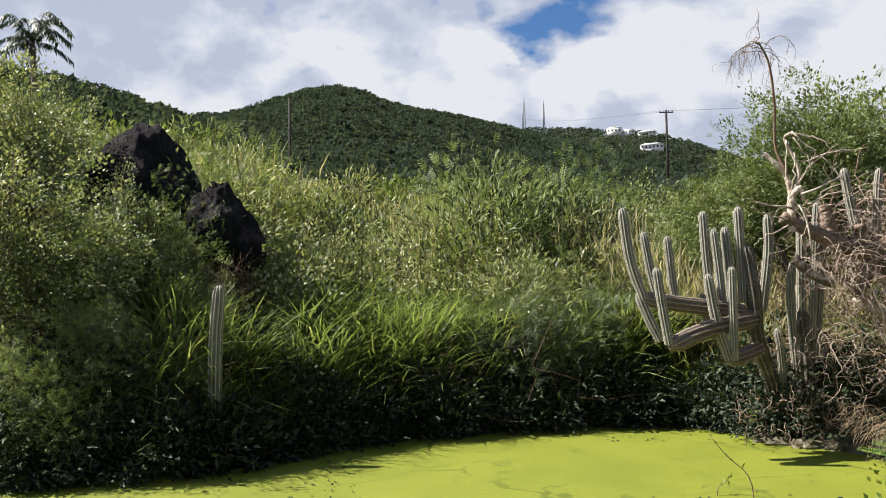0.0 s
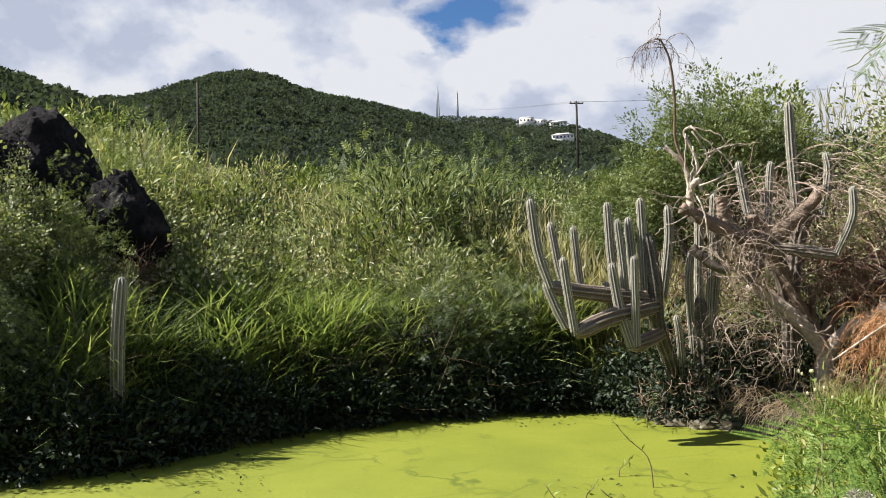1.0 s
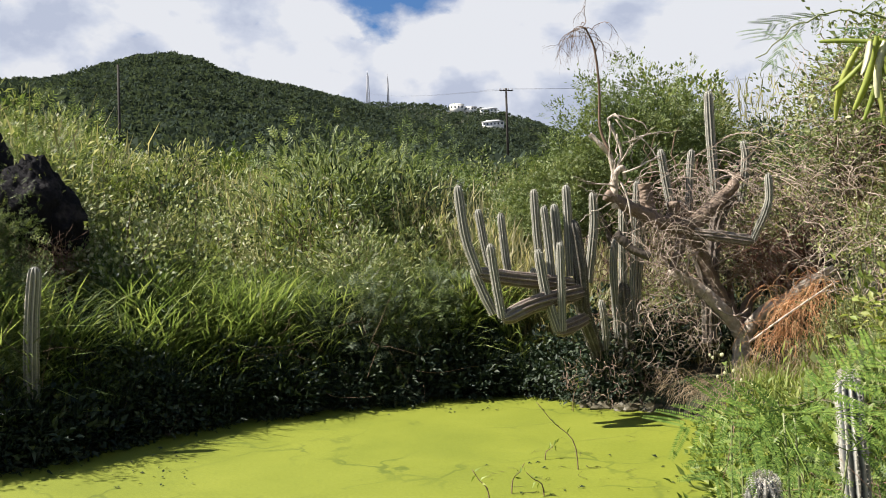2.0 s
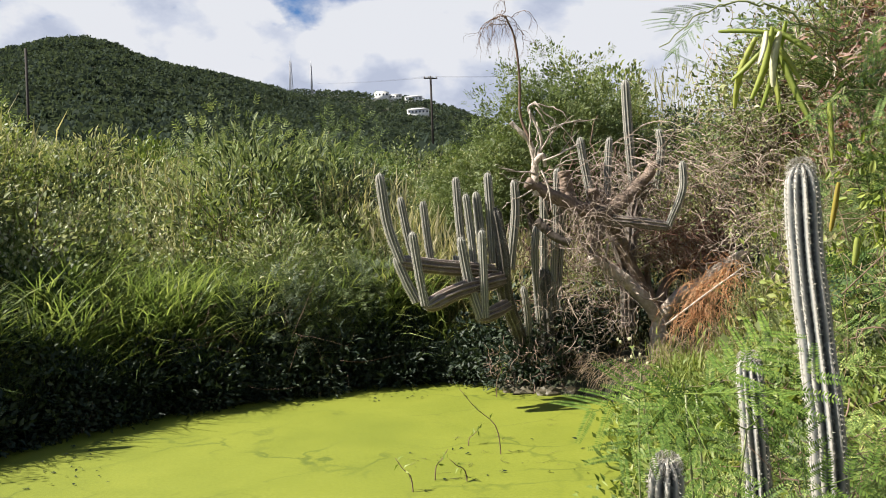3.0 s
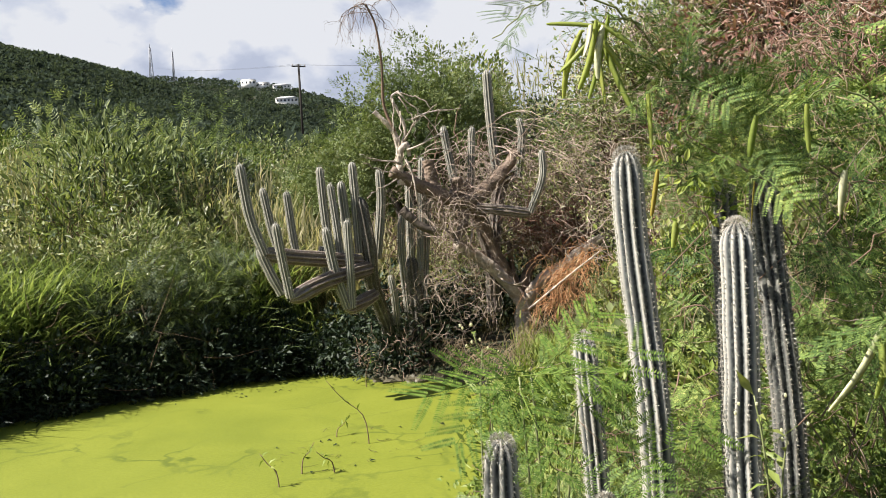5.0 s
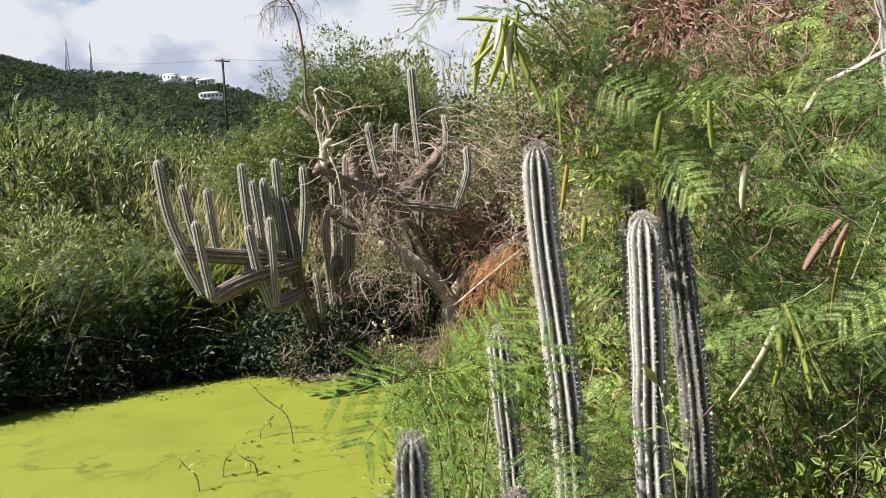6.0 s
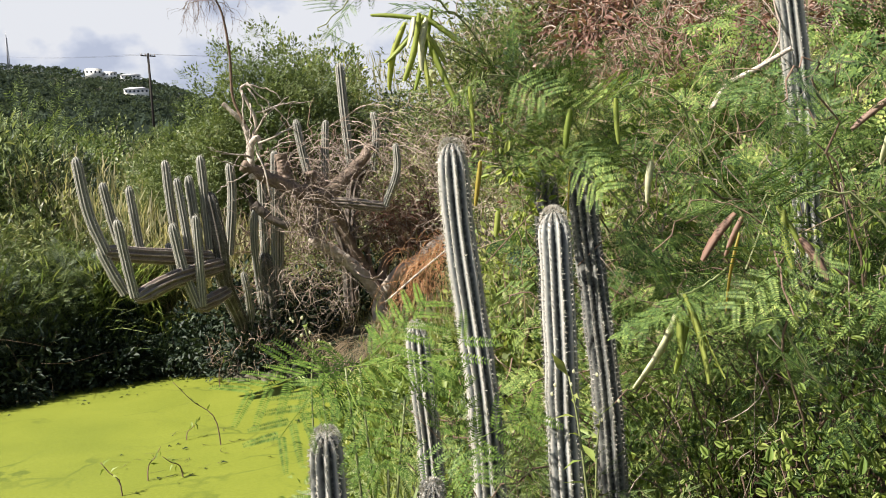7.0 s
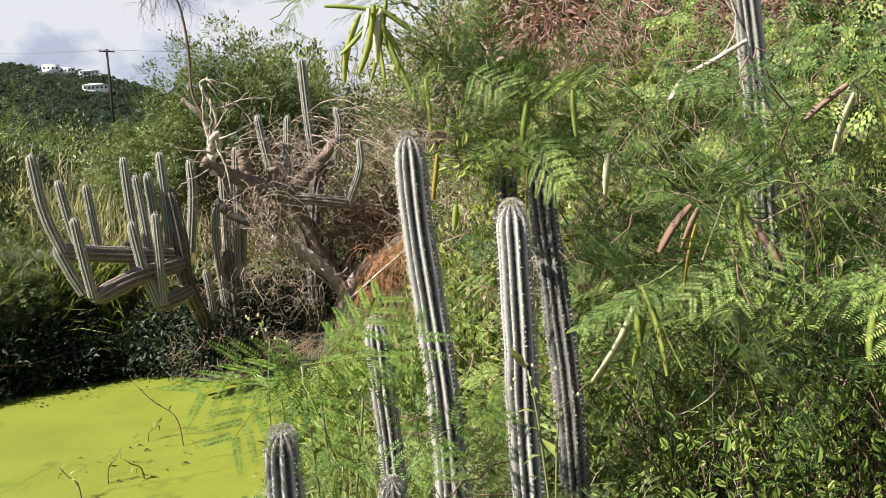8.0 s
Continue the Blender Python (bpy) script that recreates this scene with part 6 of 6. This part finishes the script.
pod_branch([(1.95, 1.0, 1.3), (1.75, 1.08, 1.75), (1.65, 1.11, 1.83), (1.571, 1.126, 1.81)], 0.15, 8, [
    ((1.571, 1.126, 1.8), (1.579, 1.131, 1.701), "green"), ((1.505, 1.197, 1.786), (1.498, 1.214, 1.701), "green"), ((1.63, 1.09, 1.66), (1.625, 1.1, 1.57), "pale")], "leafy branch with hanging green pods")
pod_branch([(1.85, 1.1, 1.3), (1.6, 1.2, 1.62), (1.53, 1.21, 1.67), (1.5, 1.211, 1.65)], 0.12, 4, [((1.503, 1.209, 1.65), (1.492, 1.216, 1.50), "yellow")], "leafy branch with a long yellow pod")
pod_branch([(1.85, 1.45, 1.3), (1.72, 1.48, 1.6), (1.62, 1.44, 1.7), (1.54, 1.4, 1.72)], 0.15, 9, [], "leafy spray shading the cactus tops")
for at_, r_ in (((1.64, 1.36, 1.72), 0.085), ((1.53, 1.33, 1.77), 0.08), ((1.68, 1.24, 1.62), 0.06), ((1.72, 1.33, 1.8), 0.08), ((1.47, 1.38, 1.85), 0.07), ((1.59, 1.34, 1.84), 0.09), ((1.52, 1.27, 1.7), 0.05)):
    leafy, mid = crown(r_, r_, r_, 8, 3, FEATHER_CLOSE, 0.085, 0.3, 0.2, 0.1, -0.9, 0.3)
    ob = plant("leafy_spray", leafy, tube(curve([0.16 * rand_dirs(1)[0] * [1, 1, 0.3] + [0.05, 0, -0.2], rng.normal(size=3) * 0.02 + [0.02, 0, -0.06], (0, 0, 0)], 8), 0.002, 0.001, 4), M_NEARFEATHER, M_BROWNTWIG, "dense dark feathery spray over the rear cactus", "branch", "leafy sprays")
    ob.location = at_
for at_, r_ in (((1.42, 1.3, 1.63), 0.05), ((1.46, 1.32, 1.55), 0.045), ((1.44, 1.38, 1.7), 0.05)):
    leafy, mid = crown(r_, r_, r_, 9, 4, OVAL, 0.023, 0.35, 0.2, 0.1, -0.9, 0.3)
    ob = plant("leafy_spray", leafy, tube(curve([0.14 * rand_dirs(1)[0] * [1, 1, 0.3] + [0.05, 0, -0.18], rng.normal(size=3) * 0.02 + [0.02, 0, -0.06], (0, 0, 0)], 8), 0.002, 0.001, 4), M_POD, M_BROWNTWIG, "thin spray of yellow-green leaves between the cacti", "branch", "leafy sprays")
    ob.location = at_

pod_branch([(2.45, 0.95, 1.3), (2.3, 1.1, 1.65), (2.22, 1.16, 1.82), (2.15, 1.25, 1.84)], 0.14, 12, [], "arching feathery branch before the upper cactus")
pod_branch([(2.2, 1.3, 1.2), (2.25, 1.15, 1.5), (2.28, 1.08, 1.7), (2.3, 1.0, 1.74)], 0.14, 12, [], "arching feathery branch before the upper cactus")
pod_branch([(2.1, 1.0, 1.0), (2.15, 1.05, 1.35), (2.2, 1.08, 1.6), (2.25, 1.12, 1.68)], 0.13, 12, [], "upright feathery branch before the upper cactus")

# feathery leaves arching over the water's edge
FEATHER_LONG = feather(5, 20, True, 0.062)
arch = thing("feathery_seedling", (1.08, 1.42, 0.2), "young plant with arching dark green feathery leaves", "seedling")
o = np.array(arch.location)
head = np.array([(1.07, 1.44, 1.27), (1.13, 1.36, 1.2), (1.1, 1.4, 1.06), (1.22, 1.3, 1.08)]) - o
for h_ in head:
    part("stem", mesh_np("stem", *tube(curve([(0, 0, -0.1), h_ * [0.3, 0.3, 0.6], h_], 10), 0.0045, 0.0025, 5), M_STEM), arch)
rows_ = [(0, -0.27, -0.0, 0.05, 0.2), (0, -0.23, -0.12, -0.14, 0.17), (0, 0.13, -0.1, 0.1, 0.18), (1, -0.24, 0.0, 0.1, 0.2), (1, 0.14, -0.06, 0.12, 0.2), (1, 0.2, 0.05, -0.02, 0.18), (2, 0.1, -0.2, 0.0, 0.18), (2, -0.2, 0.05, -0.1, 0.18), (3, 0.2, -0.1, 0.08, 0.2), (3, -0.1, -0.2, -0.02, 0.2), (3, 0.05, 0.1, 0.2, 0.18), (2, -0.1, 0.2, 0.12, 0.18)]
at = np.array([head[r[0]] for r in rows_])
d = np.array([r[1:4] for r in rows_])
part("foliage", mesh_np("foliage", *leaves_at(FEATHER_CLOSE, at, d, np.array([r[4] * 0.85 for r in rows_]), 0.15, (-0.4, -0.7, 0.65)), M_SEEDLING), arch)


big_at = np.array([(1.0, 1.38, 1.285), (1.0, 1.38, 1.28), (0.98, 1.335, 1.26), (0.96, 1.34, 1.29), (1.03, 1.32, 1.3)]) - o
big_d = np.array([(-0.24, 0.0, -0.02), (0.11, -0.08, 0.0), (0.0, -0.1, -0.12), (-0.16, -0.03, -0.12), (0.1, 0.02, 0.06)])
part("leaf", mesh_np("leaf", *stamp(*FEATHER_LONG, big_at, basis(big_d, np.array([(0.05, -0.5, 0.85), (0.1, -0.4, 0.9), (-0.3, -0.75, 0.6), (-0.3, -0.7, 0.7), (0.0, -0.5, 0.85)]), np.array([0.2, 0.18, 0.18, 0.17, 0.18]))), M_SEEDLING), arch)
part("stem", mesh_np("stem", *tube(curve([(0, 0, 0), (-0.04, -0.02, 0.6), (-0.08, -0.05, 1.08)], 10), 0.004, 0.0022, 5), M_STEM), arch)


def flower_stalk(line, label):
    """A pale jointed stalk with narrow leaves and small buds at its tip."""
    o = np.array(line[0], float)
    ob = thing("flowering_weed", tuple(o), label, "weed", "flowering weeds")
    path = curve(np.array(line, float) - o, 16)
    part("stem", mesh_np("stem", *tube(path, 0.0035, 0.0016, 5), M_STEM, True), ob)
    k_ = 9
    pick = np.linspace(6, 15, k_).astype(int)
    part("foliage", mesh_np("foliage", *leaves_at(LANCE, path[pick], norm(rng.normal(size=(k_, 3)) * [1, 1, 0.4] + [0, 0, 0.45]), 0.06 * rng.uniform(0.6, 1.2, k_), 0.4), M_HERB), ob)
    for _ in range(5):
        bm = bmesh.new()
        bmesh.ops.create_icosphere(bm, subdivisions=1, radius=0.0032)
        for v in bm.verts:
            v.co.z *= 1.5
        me = bpy.data.meshes.new("bud")
        bm.to_mesh(me)
        bm.free()
        me.materials.append(M_PODPALE)
        q = part("bud", me, ob)
        q.location = path[-1] + rng.normal(size=3) * 0.018
    return ob


flower_stalk([(1.35, 1.05, 0.3), (1.36, 1.06, 0.8), (1.35, 1.07, 1.12), (1.34, 1.08, 1.24)], "pale flowering weed stalk before a cactus")
flower_stalk([(1.36, 1.12, 0.3), (1.38, 1.1, 0.7), (1.4, 1.08, 1.05), (1.41, 1.07, 1.15)], "pale flowering weed stalk before a cactus")
flower_stalk([(1.1, 1.75, 0.3), (1.12, 1.72, 0.8), (1.1, 1.7, 1.2), (1.06, 1.68, 1.33)], "tall pale weed at the water's edge")
flower_stalk([(1.02, 1.62, 0.3), (1.03, 1.62, 0.8), (1.04, 1.63, 1.15), (1.06, 1.64, 1.3)], "tall pale weed at the water's edge")

# pale dead branch across the upper bank
dead = thing("dead_branch", (2.239, 1.324, 1.86), "pale bare dead branch lying across the foliage", "dead branch")
o = np.array(dead.location)
part("limb", mesh_np("limb", *tube(curve(np.array([(2.216, 1.366, 1.815), (2.239, 1.324, 1.881), (2.281, 1.255, 1.917), (2.33, 1.18, 1.96)]) - o, 16), 0.0085, 0.0065, 6, 0.06), M_BARK, True), dead)
b, _ = branchy(np.array((2.28, 1.26, 1.915)) - o, (0.3, -0.5, 0.5), 0.3, 0.004, 1, 3)
spray(mesh_np("twig_spray", *join(*b), M_TWIG), dead)


# ---- on the water ----
def water_weed(at, height, lean, label):
    ob = thing("water_weed", at, label, "water weed", "water weeds")
    l = curve([(0, 0, -0.1), (lean[0] * 0.1, lean[1] * 0.1, height * 0.4), (lean[0] * 0.6, lean[1] * 0.6, height * 0.7), (lean[0], lean[1], height)], 12)
    part("stem", mesh_np("stem", *tube(l, 0.005, 0.002, 4), M_BROWNTWIG), ob)
    k_ = 7
    at_ = l[rng.integers(5, 12, k_)]
    part("foliage", mesh_np("foliage", *leaves_at(LANCE, at_, norm(rng.normal(size=(k_, 3)) + [0, 0, 0.2]), np.full(k_, 0.06)), M_HERB), ob)
    return ob


water_weed((2.2, 5.75, 0), 0.5, (-0.28, 0.1), "thin leaning weed stem rising from the duckweed")
water_weed((1.55, 5.3, 0), 0.2, (0.1, 0.0), "small weed sprout in the duckweed")
water_weed((1.75, 5.2, 0), 0.16, (-0.12, 0.0), "small weed sprout in the duckweed")
water_weed((2.05, 6.1, 0), 0.12, (0.1, 0.02), "small weed sprout in the duckweed")
water_weed((1.35, 5.1, 0), 0.22, (-0.1, 0.05), "small weed sprout in the duckweed")
water_weed((2.95, 7.9, 0), 0.35, (0.06, -0.05), "leafy weed at the waterline")


def litter(x0, x1, y0, y1, n, label):
    m_ = n * 4
    x, y = rng.uniform(x0, x1, m_), rng.uniform(y0, y1, m_)
    ok = shore_gap(x, y) < 0.0
    x, y = x[ok][:n], y[ok][:n]
    at_ = np.stack([x, y, np.full(len(x), 0.006)], -1)
    d_ = norm(np.stack([rng.normal(size=len(x)), rng.normal(size=len(x)), 0.15 * np.abs(rng.normal(size=len(x)))], -1))
    bits = [leaves_at(LEAF, at_, d_, 0.036 * rng.uniform(0.5, 1.4, len(x)), 0.2)]
    ob = new("floating_litter", mesh_np("floating_litter", *join(*bits), M_BANKSHADE))
    return tagged(ob, label, "litter", kind="stuff")


litter(1.5, 2.9, 5.0, 6.2, 26, "dead leaves and weed scraps floating on the duckweed")
litter(-3.6, -0.6, 6.2, 8.3, 130, "leaves and scraps floating near the shaded bank")
litter(-0.8, 3.2, 8.2, 9.3, 70, "leaves floating below the shaded bank")

for at_, n_ in (((2.0, 5.6, 0.008), 22), ((2.5, 6.4, 0.008), 10), ((-1.6, 7.0, 0.008), 16), ((0.6, 8.4, 0.008), 12)):
    bits = twigs(n_, (0.55, 0.35, 0.0), 0.22, 0.0028, (0.4, 0.0, 0.0), 0.35)
    bits[0][:, 2] *= 0.06
    ob = new("floating_twigs", mesh_np("floating_twigs", *bits, M_DARKBARK))
    ob.location = at_
    tagged(ob, "thin dark twigs and weed stems lying on the duckweed", "litter", kind="stuff")

# stones and mud clods along the waterline by the cacti
for q in range(14):
    u = q / 13
    x, y = 3.1 + 0.85 * u + 0.04 * rng.normal(), 8.15 - 0.62 * u + 0.05 * rng.normal()
    bm = bmesh.new()
    bmesh.ops.create_icosphere(bm, subdivisions=2, radius=1)
    for v in bm.verts:
        v.co *= 1 + 0.35 * noise.noise(v.co * 1.6 + Vector((q * 3.3, 0, 0)))
        v.co = Vector((v.co.x * 0.09, v.co.y * 0.07, v.co.z * 0.055)) * (0.7 + 0.6 * rng.uniform())
    me = bpy.data.meshes.new("stone")
    bm.to_mesh(me)
    bm.free()
    me.materials.append(M_MUD)
    ob = new("stone", me)
    ob.location = (x, y, 0.02)
    tagged(ob, "muddy stone at the pond's edge", "stone", "waterline stones")

# ---- thickets on the slope and dead vines near the crest ----
for seed in range(2):
    leafy, mid = crown(0.7, 0.62, (0.75, 0.95)[seed], (120, 110)[seed], 16, LANCE_FAR, (0.085, 0.075)[seed], 0.13, 0.6, 0.5, -0.4, 0.2)
    ob = plant("slope_shrub", leafy, stems(mid, 18, 0.01, 0.8), (M_SHRUB, M_HERB)[seed], M_BROWNTWIG, ("green leafy shrub rising out of the slope grass", "fresh green leafy shrub rising out of the slope grass")[seed], "shrub", "slope shrubs")
    spread_out(ob, [
        [(1.0, 10.0, 1.0, 0.15), (0.6, 11.3, 1.5, 0.2), (1.75, 12.3, 1.5, 0.2), (-0.45, 12.3, 1.1, 0.2), (-1.3, 11.6, 0.8)],
        [(0.3, 11.0, 0.9, 0.1), (1.1, 11.6, 1.05, 0.2), (2.3, 11.4, 0.8), (-2.4, 11.2, 0.8), (-3.4, 10.9, 0.8)],
    ][seed])
leafy, mid = crown(0.6, 0.6, 0.65, 110, 24, LEAF_FAR, 0.06, 0.14, 0.5, 0.35, -0.4, 0.2)
ob = plant("slope_bush", leafy, stems(mid, 16, 0.01, 0.6), M_DARKTREE, M_DARKBARK, "dark green bush between the grass and the taller trees", "bush", "slope bushes")
spread_out(ob, [(2.55, 12.6, 1.1, 0.3), (2.1, 12.9, 0.9, 0.3), (0.05, 11.9, 0.6, 0.1), (3.3, 11.9, 0.8, 0.3)])
leafy, mid = crown(0.5, 0.5, 0.6, 80, 22, LEAF_FAR, 0.055, 0.12, 0.5, 0.35, -0.4, 0.25)
ob = plant("slope_bush", leafy, stems(mid, 16, 0.01, 0.6), M_OLIVE, M_BROWNTWIG, "yellow-green weedy bush in the sunlit grass", "bush", "slope bushes")
spread_out(ob, [(-1.45, 10.3, 0.9, 0.15), (-0.95, 10.1, 0.8, 0.1), (-1.9, 10.0, 0.8, 0.1), (-0.3, 10.6, 0.9, 0.15), (-0.6, 9.7, 0.6), (-1.6, 9.6, 0.65), (0.2, 9.9, 0.6), (3.4, 10.9, 0.9, 0.2), (2.8, 10.6, 0.8, 0.1)])
brush("dry_vine", (4.1, 3.3, 2.5), strands(170, (4.05, 3.65, 2.66), (3.98, 2.45, 2.2), (-0.2, -0.2, -0.9), 0.4, 0.0048, 0.11, 0.2, 4), M_RED, "red-brown withered vine heaped over the crest shrubs")
